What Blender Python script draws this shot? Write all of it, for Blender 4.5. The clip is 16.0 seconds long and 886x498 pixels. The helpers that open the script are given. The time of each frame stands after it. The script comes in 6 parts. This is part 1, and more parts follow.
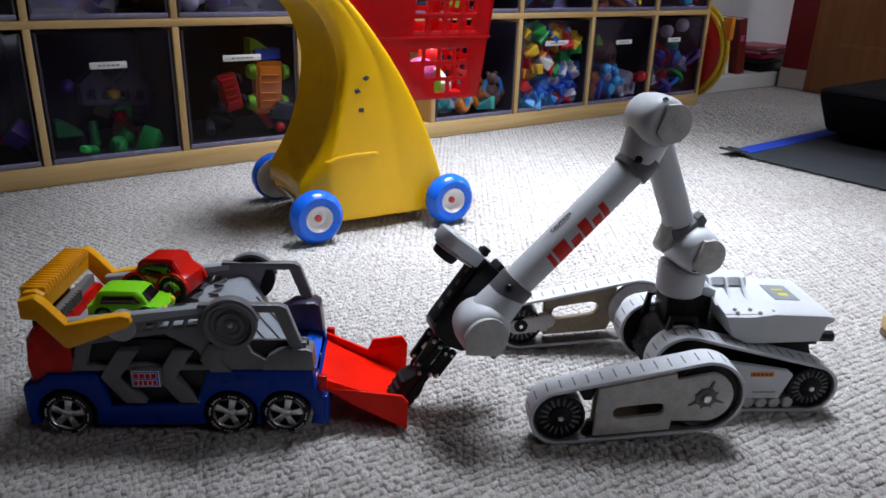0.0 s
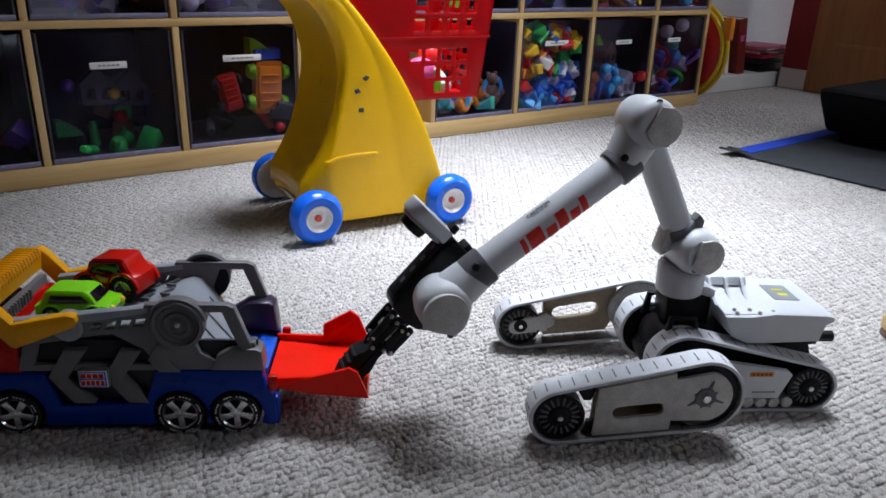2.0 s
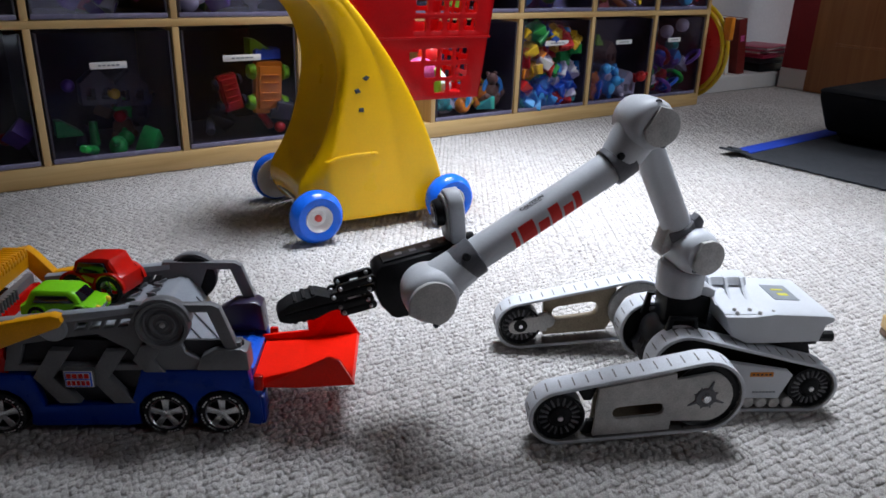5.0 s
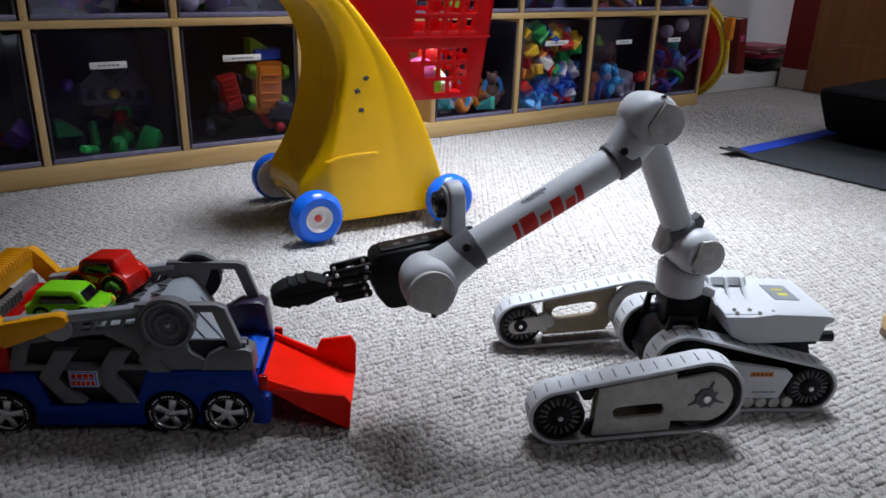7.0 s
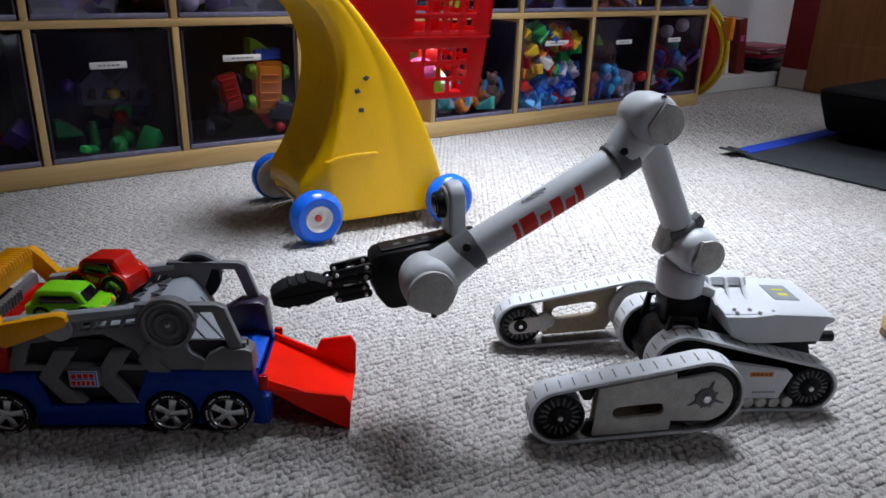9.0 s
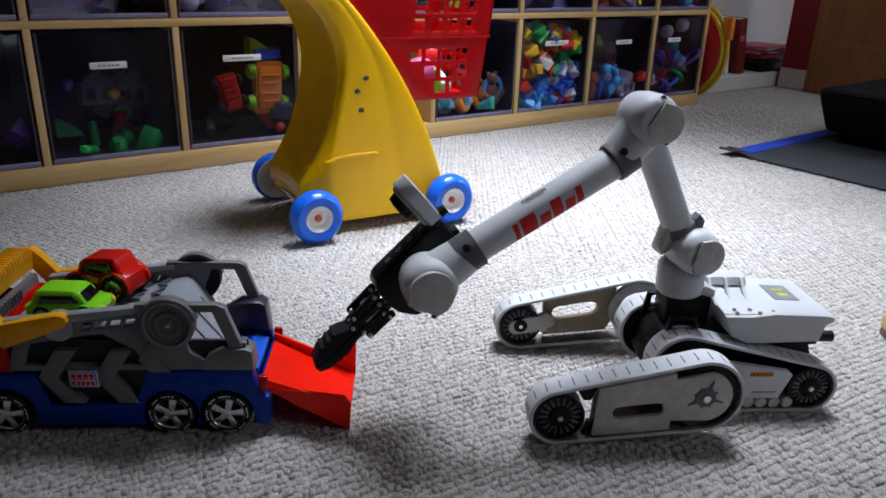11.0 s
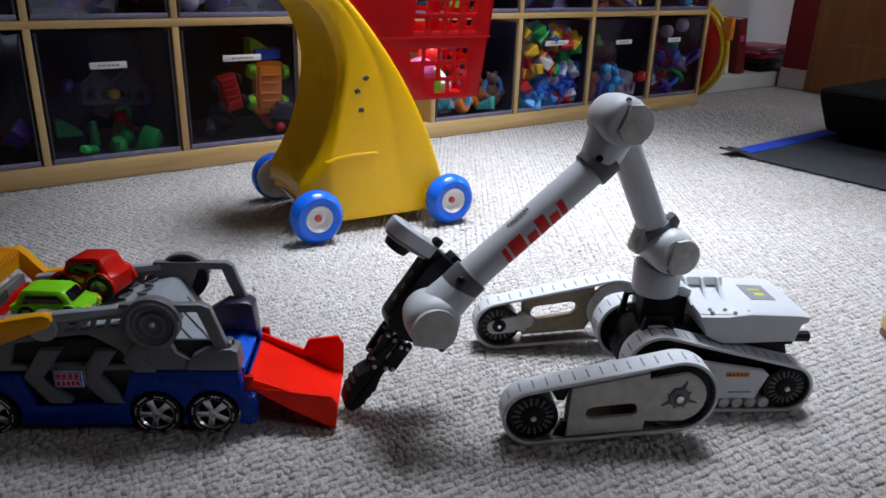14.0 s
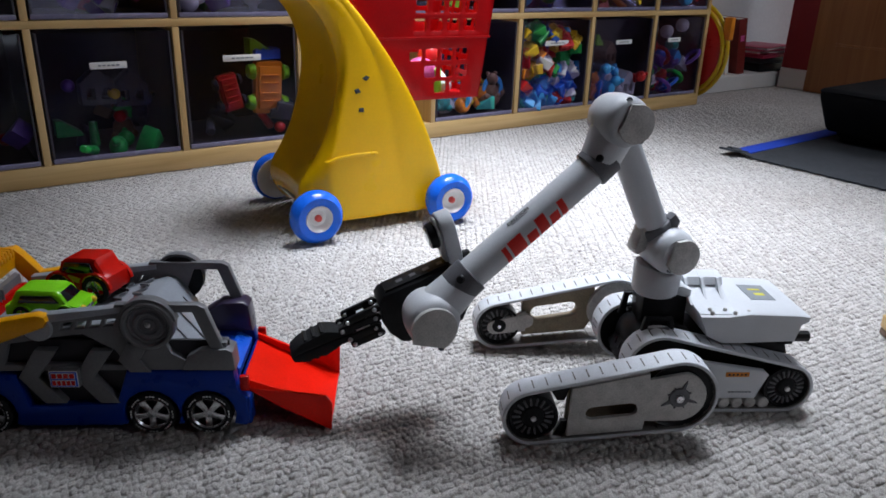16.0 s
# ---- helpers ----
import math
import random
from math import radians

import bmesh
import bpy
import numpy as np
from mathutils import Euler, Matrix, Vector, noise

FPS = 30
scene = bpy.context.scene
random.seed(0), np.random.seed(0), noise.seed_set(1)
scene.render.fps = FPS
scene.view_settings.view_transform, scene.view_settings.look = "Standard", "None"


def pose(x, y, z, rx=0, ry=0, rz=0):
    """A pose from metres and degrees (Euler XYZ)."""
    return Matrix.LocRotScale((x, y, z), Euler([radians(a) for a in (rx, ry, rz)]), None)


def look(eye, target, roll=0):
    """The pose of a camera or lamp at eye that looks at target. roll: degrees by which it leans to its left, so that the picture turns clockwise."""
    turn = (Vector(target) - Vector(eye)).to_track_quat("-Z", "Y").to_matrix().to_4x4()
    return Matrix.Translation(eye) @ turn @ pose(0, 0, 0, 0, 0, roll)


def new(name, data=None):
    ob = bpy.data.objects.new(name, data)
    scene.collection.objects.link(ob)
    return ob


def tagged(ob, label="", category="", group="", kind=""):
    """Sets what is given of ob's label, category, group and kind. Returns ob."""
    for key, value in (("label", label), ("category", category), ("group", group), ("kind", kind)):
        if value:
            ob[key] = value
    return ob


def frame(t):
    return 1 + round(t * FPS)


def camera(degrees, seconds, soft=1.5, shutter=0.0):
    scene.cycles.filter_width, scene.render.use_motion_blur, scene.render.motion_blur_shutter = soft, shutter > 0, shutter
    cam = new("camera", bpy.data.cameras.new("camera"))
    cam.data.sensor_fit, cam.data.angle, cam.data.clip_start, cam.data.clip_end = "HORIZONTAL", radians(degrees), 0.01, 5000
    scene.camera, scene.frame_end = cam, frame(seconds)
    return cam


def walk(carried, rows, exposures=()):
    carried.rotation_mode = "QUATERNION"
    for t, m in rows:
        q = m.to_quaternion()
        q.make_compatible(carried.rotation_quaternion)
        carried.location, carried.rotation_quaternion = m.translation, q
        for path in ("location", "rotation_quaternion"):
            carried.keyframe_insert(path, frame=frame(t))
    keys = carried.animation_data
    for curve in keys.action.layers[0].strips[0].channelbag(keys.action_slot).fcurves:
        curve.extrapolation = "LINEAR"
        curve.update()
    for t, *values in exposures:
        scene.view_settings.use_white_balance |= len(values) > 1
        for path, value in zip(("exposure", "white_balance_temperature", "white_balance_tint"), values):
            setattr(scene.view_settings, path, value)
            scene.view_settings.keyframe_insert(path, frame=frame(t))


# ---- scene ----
import itertools

# ---------------------------------------------------------------- camera
EYE = (0.0, 0.0, 0.6)
cam = camera(61.8, 16.0, soft=1.6)
VIEW = look(EYE, (0.5449, 0.7551, 0.2355), 1.89)
walk(cam, [(0.0, VIEW), (16.0, VIEW)], exposures=[(0.0, -0.1), (3.5, -0.1), (6.5, -0.26), (12.5, -0.23), (16.0, -0.27)])

# ---------------------------------------------------------------- light
world = bpy.data.worlds.new("daylight")
scene.world = world
world.use_nodes = True
wn = world.node_tree.nodes
sky = wn.new("ShaderNodeTexSky")
sky.sky_type, sky.sun_disc = "NISHITA", False
sky.sun_elevation, sky.sun_rotation = radians(35), radians(80)
world.node_tree.links.new(sky.outputs[0], wn["Background"].inputs[0])
wn["Background"].inputs[1].default_value = 0.12


def area_lamp(name, at, target, w, h, watts, colour, spread=180):
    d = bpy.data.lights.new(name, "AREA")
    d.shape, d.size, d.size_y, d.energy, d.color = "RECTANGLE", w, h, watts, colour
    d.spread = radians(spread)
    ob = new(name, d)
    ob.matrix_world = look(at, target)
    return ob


# added overhead lamp, no known roof light: pools daylight on the middle of the carpet
area_lamp("roof_light_daylight", (1.44, 1.32, 2.385), (1.24, 1.20, 0.0), 1.1, 1.0, 35, (0.82, 0.88, 1.0), 60)
# high window out of view adds soft light towards the far right corner
area_lamp("window_daylight", (3.88, 0.95, 1.84), (2.75, 2.2, 0.1), 1.5, 0.85, 14, (0.82, 0.88, 1.0), 112)
# added fill lamp behind the camera, soft; its small window is made up
area_lamp("side_window_daylight", (2.2, -1.92, 1.70), (1.0, 1.5, 0.25), 1.2, 0.8, 2.6, (0.84, 0.90, 1.0), 62)

# ---------------------------------------------------------------- materials


def ramp_node(n, l, fac, stops):
    r = n.new("ShaderNodeValToRGB")
    e = r.color_ramp.elements
    while len(e) < len(stops):
        e.new(0.5)
    for el, (p, c) in zip(e, stops):
        el.position, el.color = p, (*c, 1)
    l.new(fac, r.inputs[0])
    return r.outputs[0]


def material(name, colour, rough=0.5, metal=0.0, vary=0.12, scale=40.0, fine=400.0, bump=0.0, bump_scale=300.0,
             spec=0.35, coat=0.0, island=0.0):
    """A surface whose colour wanders at two sizes, with uneven gloss and a fine relief."""
    m = bpy.data.materials.new(name)
    m.use_nodes = True
    n, l = m.node_tree.nodes, m.node_tree.links
    b = n["Principled BSDF"]
    tc = n.new("ShaderNodeTexCoord")
    big, small = n.new("ShaderNodeTexNoise"), n.new("ShaderNodeTexNoise")
    for t, s in ((big, scale), (small, fine)):
        t.inputs["Scale"].default_value, t.inputs["Detail"].default_value = s, 4
        l.new(tc.outputs["Object"], t.inputs["Vector"])
    add = n.new("ShaderNodeMath")
    add.operation = "ADD"
    l.new(big.outputs[0], add.inputs[0])
    l.new(small.outputs[0], add.inputs[1])
    half = n.new("ShaderNodeMath")
    half.operation = "MULTIPLY"
    half.inputs[1].default_value = 0.5
    l.new(add.outputs[0], half.inputs[0])
    lo = tuple(c * (1 - vary * 1.6) for c in colour)
    hi = tuple(min(1, c * (1 + vary)) for c in colour)
    col = ramp_node(n, l, half.outputs[0], [(0.34, lo), (0.66, hi)])
    if island:
        g = n.new("ShaderNodeNewGeometry")
        hsv = n.new("ShaderNodeHueSaturation")
        mr = n.new("ShaderNodeMapRange")
        mr.inputs[3].default_value, mr.inputs[4].default_value = 1 - island, 1 + island
        l.new(g.outputs["Random Per Island"], mr.inputs[0])
        l.new(mr.outputs[0], hsv.inputs["Value"])
        l.new(col, hsv.inputs["Color"])
        col = hsv.outputs[0]
    l.new(col, b.inputs["Base Color"])
    rr = n.new("ShaderNodeMapRange")
    rr.inputs[3].default_value, rr.inputs[4].default_value = max(0.03, rough - 0.09), min(1, rough + 0.09)
    l.new(big.outputs[0], rr.inputs[0])
    l.new(rr.outputs[0], b.inputs["Roughness"])
    b.inputs["Metallic"].default_value = metal
    b.inputs["Specular IOR Level"].default_value = spec
    b.inputs["Coat Weight"].default_value = coat
    if bump:
        bn = n.new("ShaderNodeTexNoise")
        bn.inputs["Scale"].default_value, bn.inputs["Detail"].default_value = bump_scale, 3
        l.new(tc.outputs["Object"], bn.inputs["Vector"])
        bp = n.new("ShaderNodeBump")
        bp.inputs["Strength"].default_value, bp.inputs["Distance"].default_value = bump, 0.001
        l.new(bn.outputs[0], bp.inputs["Height"])
        l.new(bp.outputs[0], b.inputs["Normal"])
    return m


def wood(name, dark, light, rough=0.45, along=0, stretch=14.0):
    m = bpy.data.materials.new(name)
    m.use_nodes = True
    n, l = m.node_tree.nodes, m.node_tree.links
    b = n["Principled BSDF"]
    tc, mp, no = n.new("ShaderNodeTexCoord"), n.new("ShaderNodeMapping"), n.new("ShaderNodeTexNoise")
    sc = [stretch * 5] * 3
    sc[along] = stretch * 0.25
    mp.inputs["Scale"].default_value = sc
    no.inputs["Scale"].default_value, no.inputs["Detail"].default_value = 1.0, 6
    no.inputs["Distortion"].default_value = 0.6
    l.new(tc.outputs["Object"], mp.inputs[0])
    l.new(mp.outputs[0], no.inputs["Vector"])
    col = ramp_node(n, l, no.outputs[0], [(0.3, dark), (0.7, light)])
    l.new(col, b.inputs["Base Color"])
    b.inputs["Roughness"].default_value = rough
    bp = n.new("ShaderNodeBump")
    bp.inputs["Strength"].default_value, bp.inputs["Distance"].default_value = 0.15, 0.0006
    l.new(no.outputs[0], bp.inputs["Height"])
    l.new(bp.outputs[0], b.inputs["Normal"])
    return m


def clear_plastic(name, tint, gloss=0.12):
    """Clear drawer plastic: lets the light through with a tint, and mirrors at its surface."""
    m = bpy.data.materials.new(name)
    m.use_nodes = True
    n, l = m.node_tree.nodes, m.node_tree.links
    n.remove(n["Principled BSDF"])
    tr, gl, mx = n.new("ShaderNodeBsdfTransparent"), n.new("ShaderNodeBsdfGlossy"), n.new("ShaderNodeMixShader")
    tr.inputs[0].default_value = (*tint, 1)
    gl.inputs["Roughness"].default_value = 0.12
    gl.inputs[0].default_value = (0.9, 0.9, 1.0, 1)
    lw = n.new("ShaderNodeFresnel")
    lw.inputs[0].default_value = 1.45
    sc = n.new("ShaderNodeMath")
    sc.operation, sc.inputs[1].default_value = "MULTIPLY", gloss * 8
    l.new(lw.outputs[0], sc.inputs[0])
    l.new(sc.outputs[0], mx.inputs[0])
    l.new(tr.outputs[0], mx.inputs[1])
    l.new(gl.outputs[0], mx.inputs[2])
    l.new(mx.outputs[0], n["Material Output"].inputs[0])
    return m


def carpet_material(name, relief):
    m = bpy.data.materials.new(name)
    m.use_nodes = True
    n, l = m.node_tree.nodes, m.node_tree.links
    b = n["Principled BSDF"]
    tc = n.new("ShaderNodeTexCoord")
    big, mid, fib = (n.new("ShaderNodeTexNoise") for _ in range(3))
    for t, s in ((big, 2.2), (mid, 60), (fib, 420)):
        t.inputs["Scale"].default_value, t.inputs["Detail"].default_value = s, 4
        l.new(tc.outputs["Object"], t.inputs["Vector"])
    # flat carpet is coloured darker, standing in for the shade between loops
    c1 = ramp_node(n, l, mid.outputs[0], [(0.32, (0.47, 0.445, 0.42)), (0.62, (0.64, 0.615, 0.59))] if relief else [(0.32, (0.56, 0.535, 0.505)), (0.62, (0.74, 0.72, 0.695))])
    c2 = ramp_node(n, l, big.outputs[0], [(0.3, (0.84, 0.82, 0.8)), (0.7, (1.0, 1.0, 1.0))])
    c3 = ramp_node(n, l, fib.outputs[0], [(0.32, (0.58, 0.57, 0.56)), (0.6, (1.0, 1.0, 1.0))])
    col = c1
    for other in (c2, c3):
        mx = n.new("ShaderNodeMix")
        mx.data_type, mx.blend_type = "RGBA", "MULTIPLY"
        mx.inputs["Factor"].default_value = 1.0
        l.new(col, mx.inputs["A"])
        l.new(other, mx.inputs["B"])
        col = mx.outputs["Result"]
    hsv = n.new("ShaderNodeHueSaturation")
    g, mr = n.new("ShaderNodeNewGeometry"), n.new("ShaderNodeMapRange")
    mr.inputs[3].default_value, mr.inputs[4].default_value = 0.9, 1.07
    l.new(g.outputs["Random Per Island"], mr.inputs[0])
    l.new(mr.outputs[0], hsv.inputs["Value"])
    l.new(col, hsv.inputs["Color"])
    l.new(hsv.outputs[0], b.inputs["Base Color"])
    b.inputs["Roughness"].default_value = 0.95
    b.inputs["Specular IOR Level"].default_value = 0.15
    b.inputs["Sheen Weight"].default_value = 0.15
    bp = n.new("ShaderNodeBump")
    bp.inputs["Distance"].default_value = 0.002
    if relief:
        vo, mp = n.new("ShaderNodeTexVoronoi"), n.new("ShaderNodeMapping")
        mp.inputs["Scale"].default_value, mp.inputs["Rotation"].default_value = (98, 120, 1), (0, 0, radians(20))
        l.new(tc.outputs["Object"], mp.inputs[0])
        l.new(mp.outputs[0], vo.inputs["Vector"])
        vo.inputs["Scale"].default_value, vo.inputs["Randomness"].default_value = 1.0, 0.8
        inv = n.new("ShaderNodeMath")
        inv.operation, inv.inputs[0].default_value = "SUBTRACT", 1.0
        l.new(vo.outputs["Distance"], inv.inputs[1])
        l.new(inv.outputs[0], bp.inputs["Height"])
        bp.inputs["Strength"].default_value, bp.inputs["Distance"].default_value = 0.75, 0.0035
    else:
        fib.inputs["Detail"].default_value, fib.inputs["Roughness"].default_value = 6, 0.7
        l.new(fib.outputs[0], bp.inputs["Height"])
        bp.inputs["Strength"].default_value, bp.inputs["Distance"].default_value = 1.0, 0.0035
    l.new(bp.outputs[0], b.inputs["Normal"])
    return m


M_CARPET = carpet_material("carpet_shaded_base", True)
M_LOOP = carpet_material("carpet_loops", False)
M_WHITE_WALL = material("white_wall_paint", (0.72, 0.71, 0.69), 0.7, vary=0.05, scale=3, fine=60, bump=0.1, bump_scale=200)
M_RED_WALL = material("dark_red_wall_paint", (0.26, 0.02, 0.025), 0.6, vary=0.08, scale=3, fine=80, bump=0.1, bump_scale=200)
M_TRIM = material("white_trim_paint", (0.74, 0.73, 0.7), 0.45, vary=0.05, scale=8, fine=120)
M_CEIL = material("ceiling_paint", (0.75, 0.75, 0.74), 0.85, vary=0.04, scale=3, fine=100, bump=0.2)
M_BIRCH = wood("pale_birch_wood", (0.54, 0.345, 0.13), (0.70, 0.49, 0.225), 0.4, 0, 10)
M_BIRCH_UP = wood("pale_birch_upright", (0.54, 0.345, 0.13), (0.70, 0.49, 0.225), 0.4, 2, 10)
M_DOOR = wood("orange_veneer", (0.28, 0.105, 0.03), (0.38, 0.16, 0.05), 0.4, 2, 7)
# near-black behind the clear bin fronts: shelf back, bin sides, bases and rears
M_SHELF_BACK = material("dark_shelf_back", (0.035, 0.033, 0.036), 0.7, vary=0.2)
M_BIN = clear_plastic("clear_bin_plastic", (0.77, 0.74, 0.85), 0.045)
M_BIN_SIDE = material("dark_bin_plastic", (0.05, 0.045, 0.06), 0.35, vary=0.2)
# violet-grey holds the purplish shine along the lip
M_LIP = material("bin_lip_shine", (0.2, 0.19, 0.29), 0.25, vary=0.12)
M_LABEL = material("white_paper_label", (0.78, 0.78, 0.76), 0.6, vary=0.03)
M_INK = material("black_ink", (0.02, 0.02, 0.02), 0.6)

M_YELLOW = material("yellow_plastic", (0.88, 0.50, 0.002), 0.30, vary=0.03, scale=9, fine=160, bump=0.06, bump_scale=200)
M_CART_RED = material("red_basket_plastic", (0.42, 0.003, 0.005), 0.3, vary=0.1, scale=10, fine=200, bump=0.06, spec=0.2)
M_TYRE_BLUE = material("blue_wheel_plastic", (0.010, 0.13, 0.72), 0.24, vary=0.08, scale=20, fine=200, bump=0.04)
M_HUB_WHITE = material("white_hub_plastic", (0.74, 0.74, 0.74), 0.35, vary=0.05)
M_HUB_RED = material("red_cap_plastic", (0.65, 0.08, 0.07), 0.3, vary=0.06)
M_HOLE = material("hole_shade", (0.04, 0.045, 0.06), 0.7)

M_ROBOT = material("light_grey_robot_paint", (0.54, 0.56, 0.585), 0.42, vary=0.05, scale=25, fine=500, bump=0.12, bump_scale=900)
M_ROBOT2 = material("beige_grey_robot_plastic", (0.47, 0.46, 0.44), 0.5, vary=0.17, scale=55, fine=400, bump=0.15, bump_scale=700)
M_BELT = material("off_white_track_rubber", (0.55, 0.57, 0.60), 0.6, vary=0.1, scale=35, fine=500, bump=0.2, bump_scale=900)
M_BELT_IN = material("dusty_track_lining", (0.17, 0.16, 0.15), 0.75, vary=0.25, scale=60)
M_COLLAR = material("dark_grey_cast_collar", (0.11, 0.11, 0.12), 0.45, vary=0.12, bump=0.15, bump_scale=700)
M_BLACK = material("black_plastic", (0.008, 0.008, 0.009), 0.4, vary=0.25, bump=0.1, bump_scale=500, spec=0.22)
M_BLACK_RUB = material("black_rubber", (0.013, 0.013, 0.014), 0.7, vary=0.25, bump=0.25, bump_scale=600, spec=0.2)
M_CASE = material("matt_black_case", (0.006, 0.006, 0.007), 0.75, vary=0.2, bump=0.2, bump_scale=400, spec=0.1)
M_STEEL = material("steel_screw", (0.6, 0.6, 0.62), 0.28, 1.0, vary=0.08)
M_GLASS_BLACK = material("lens_glass", (0.006, 0.006, 0.01), 0.08, vary=0.05, coat=0.6)
M_TAN = material("tan_moulded_side", (0.27, 0.22, 0.15), 0.55, vary=0.2, scale=30)
M_LOGO_RED = material("red_print", (0.62, 0.025, 0.018), 0.5, vary=0.06)
M_ORANGE = material("orange_sticker", (0.6, 0.2, 0.02), 0.5, vary=0.15)
M_STICKER = material("grey_sticker", (0.2, 0.22, 0.24), 0.5, vary=0.1)
M_STICKER_Y = material("yellow_sticker", (0.55, 0.5, 0.05), 0.5, vary=0.1)

M_T_BLUE = material("dark_blue_truck_plastic", (0.0012, 0.028, 0.26), 0.3, vary=0.1, bump=0.06, spec=0.15)
M_T_BLUE2 = material("bright_blue_plastic", (0.01, 0.1, 0.62), 0.3, vary=0.08)
M_T_GREY = material("grey_truck_plastic", (0.14, 0.142, 0.15), 0.38, vary=0.1, scale=30, bump=0.1, bump_scale=500)
M_T_GREY2 = material("silver_grey_deck", (0.27, 0.29, 0.32), 0.33, vary=0.08, scale=25, bump=0.06)
M_T_DARK = material("charcoal_truck_plastic", (0.022, 0.021, 0.026), 0.45, vary=0.2)
M_T_RED = material("red_truck_plastic", (0.52, 0.006, 0.003), 0.27, vary=0.1, bump=0.05, spec=0.18)
M_T_SCOOP = material("scarlet_scoop_plastic", (0.82, 0.010, 0.0015), 0.36, vary=0.08, scale=20, bump=0.1, bump_scale=200, spec=0.15)
M_T_YEL = material("amber_yellow_plastic", (0.82, 0.36, 0.001), 0.35, vary=0.07, bump=0.06)
M_CHROME = material("silver_rim", (0.55, 0.55, 0.57), 0.25, 0.9, vary=0.1)
M_LIME = material("lime_car_plastic", (0.22, 0.68, 0.012), 0.25, vary=0.06)
M_CAR_RED = material("red_car_plastic", (0.58, 0.010, 0.005), 0.22, vary=0.06, spec=0.22)
M_FLAME = material("yellow_flame_print", (0.75, 0.5, 0.02), 0.4, vary=0.08)
M_PURPLE = material("dark_violet_plastic", (0.03, 0.022, 0.05), 0.3, vary=0.1)

M_MAT = material("dark_grey_woven_mat", (0.036, 0.04, 0.046), 0.9, vary=0.25, scale=60, fine=700, bump=0.6, bump_scale=260)
M_MAT_BLUE = material("blue_mat_binding", (0.012, 0.06, 0.5), 0.7, vary=0.1, scale=60, bump=0.3)
TOY = {k: material("toy_" + k, c, 0.3, vary=0.08) for k, c in dict(
    red=(0.55, 0.02, 0.02), yellow=(0.75, 0.5, 0.02), blue=(0.02, 0.12, 0.6), sky=(0.06, 0.36, 0.75), green=(0.02, 0.32, 0.06),
    lime=(0.25, 0.6, 0.03), orange=(0.75, 0.24, 0.02), white=(0.7, 0.7, 0.72), pink=(0.72, 0.12, 0.35), teal=(0.05, 0.45, 0.36),
    violet=(0.14, 0.06, 0.35), brown=(0.18, 0.1, 0.06), dark=(0.05, 0.05, 0.06)).items()}

# ---------------------------------------------------------------- mesh helpers


def part(name, bm, mat, parent=None, label="", smooth=True, at=None):
    """Links a bmesh as one mesh object, under a thing or a part."""
    bmesh.ops.recalc_face_normals(bm, faces=bm.faces)
    me = bpy.data.meshes.new(name)
    bm.to_mesh(me)
    bm.free()
    me.materials.append(mat)
    if smooth:
        me.polygons.foreach_set("use_smooth", [True] * len(me.polygons))
        me.set_sharp_from_angle(angle=radians(38))
    ob = new(name, me)
    if at is not None:
        ob.matrix_basis = at
    if parent is not None:
        ob.parent = parent
    if label:
        ob["label"] = label
    return ob


def same(name, ob, parent, at):
    """Another object on the same mesh."""
    o = new(name, ob.data)
    o.matrix_basis = at
    o.parent = parent
    if "label" in ob:
        o["label"] = ob["label"]
    return o


def thing(name, at, label, category, group="", kind=""):
    ob = new(name)
    ob.empty_display_size = 0.05
    ob.matrix_basis = at
    return tagged(ob, label, category, group, kind)


def bevel(bm, geom_edges, r, seg=2):
    if r > 0:
        bmesh.ops.bevel(bm, geom=list(geom_edges), offset=r, segments=seg, affect="EDGES", profile=0.5, clamp_overlap=True)


def box(x0, x1, y0, y1, z0, z1, r=0.0, bm=None, seg=2):
    tmp = bmesh.new()
    bmesh.ops.create_cube(tmp, size=1)
    for v in tmp.verts:
        v.co = Vector(((x0 + x1) / 2 + v.co.x * (x1 - x0), (y0 + y1) / 2 + v.co.y * (y1 - y0), (z0 + z1) / 2 + v.co.z * (z1 - z0)))
    bevel(tmp, tmp.edges, r, seg)
    return merge(bm, tmp)


def merge(bm, tmp, m=None):
    if m is not None:
        bmesh.ops.transform(tmp, matrix=m, verts=tmp.verts)
    if bm is None:
        return tmp
    me = bpy.data.meshes.new("scratch")
    tmp.to_mesh(me)
    tmp.free()
    bm.from_mesh(me)
    bpy.data.meshes.remove(me)
    return bm


def prism(pts, y0, y1, r=0.0, bm=None, holes=(), seg=2):
    """A plate with an outline of (x, z) points, from y0 to y1, with holes cut through."""
    tmp = bmesh.new()
    edges = []
    for loop in (pts, *holes):
        vs = [tmp.verts.new((x, y0, z)) for x, z in loop]
        edges += [tmp.edges.new((a, b)) for a, b in zip(vs, vs[1:] + vs[:1])]
    if holes:
        faces = [g for g in bmesh.ops.triangle_fill(tmp, use_beauty=True, use_dissolve=False, edges=edges)["geom"]
                 if isinstance(g, bmesh.types.BMFace)]
    else:
        faces = [tmp.faces.new(tmp.verts)]
    out = bmesh.ops.extrude_face_region(tmp, geom=faces)
    for g in out["geom"]:
        if isinstance(g, bmesh.types.BMVert):
            g.co.y = y1
    bmesh.ops.recalc_face_normals(tmp, faces=tmp.faces)
    if r > 0:
        rim = [e for e in tmp.edges if len(e.link_faces) == 2 and e.calc_face_angle(0) > 0.5
               and abs(e.verts[0].co.y - e.verts[1].co.y) < 1e-6]
        bevel(tmp, rim, r, seg)
    return merge(bm, tmp)


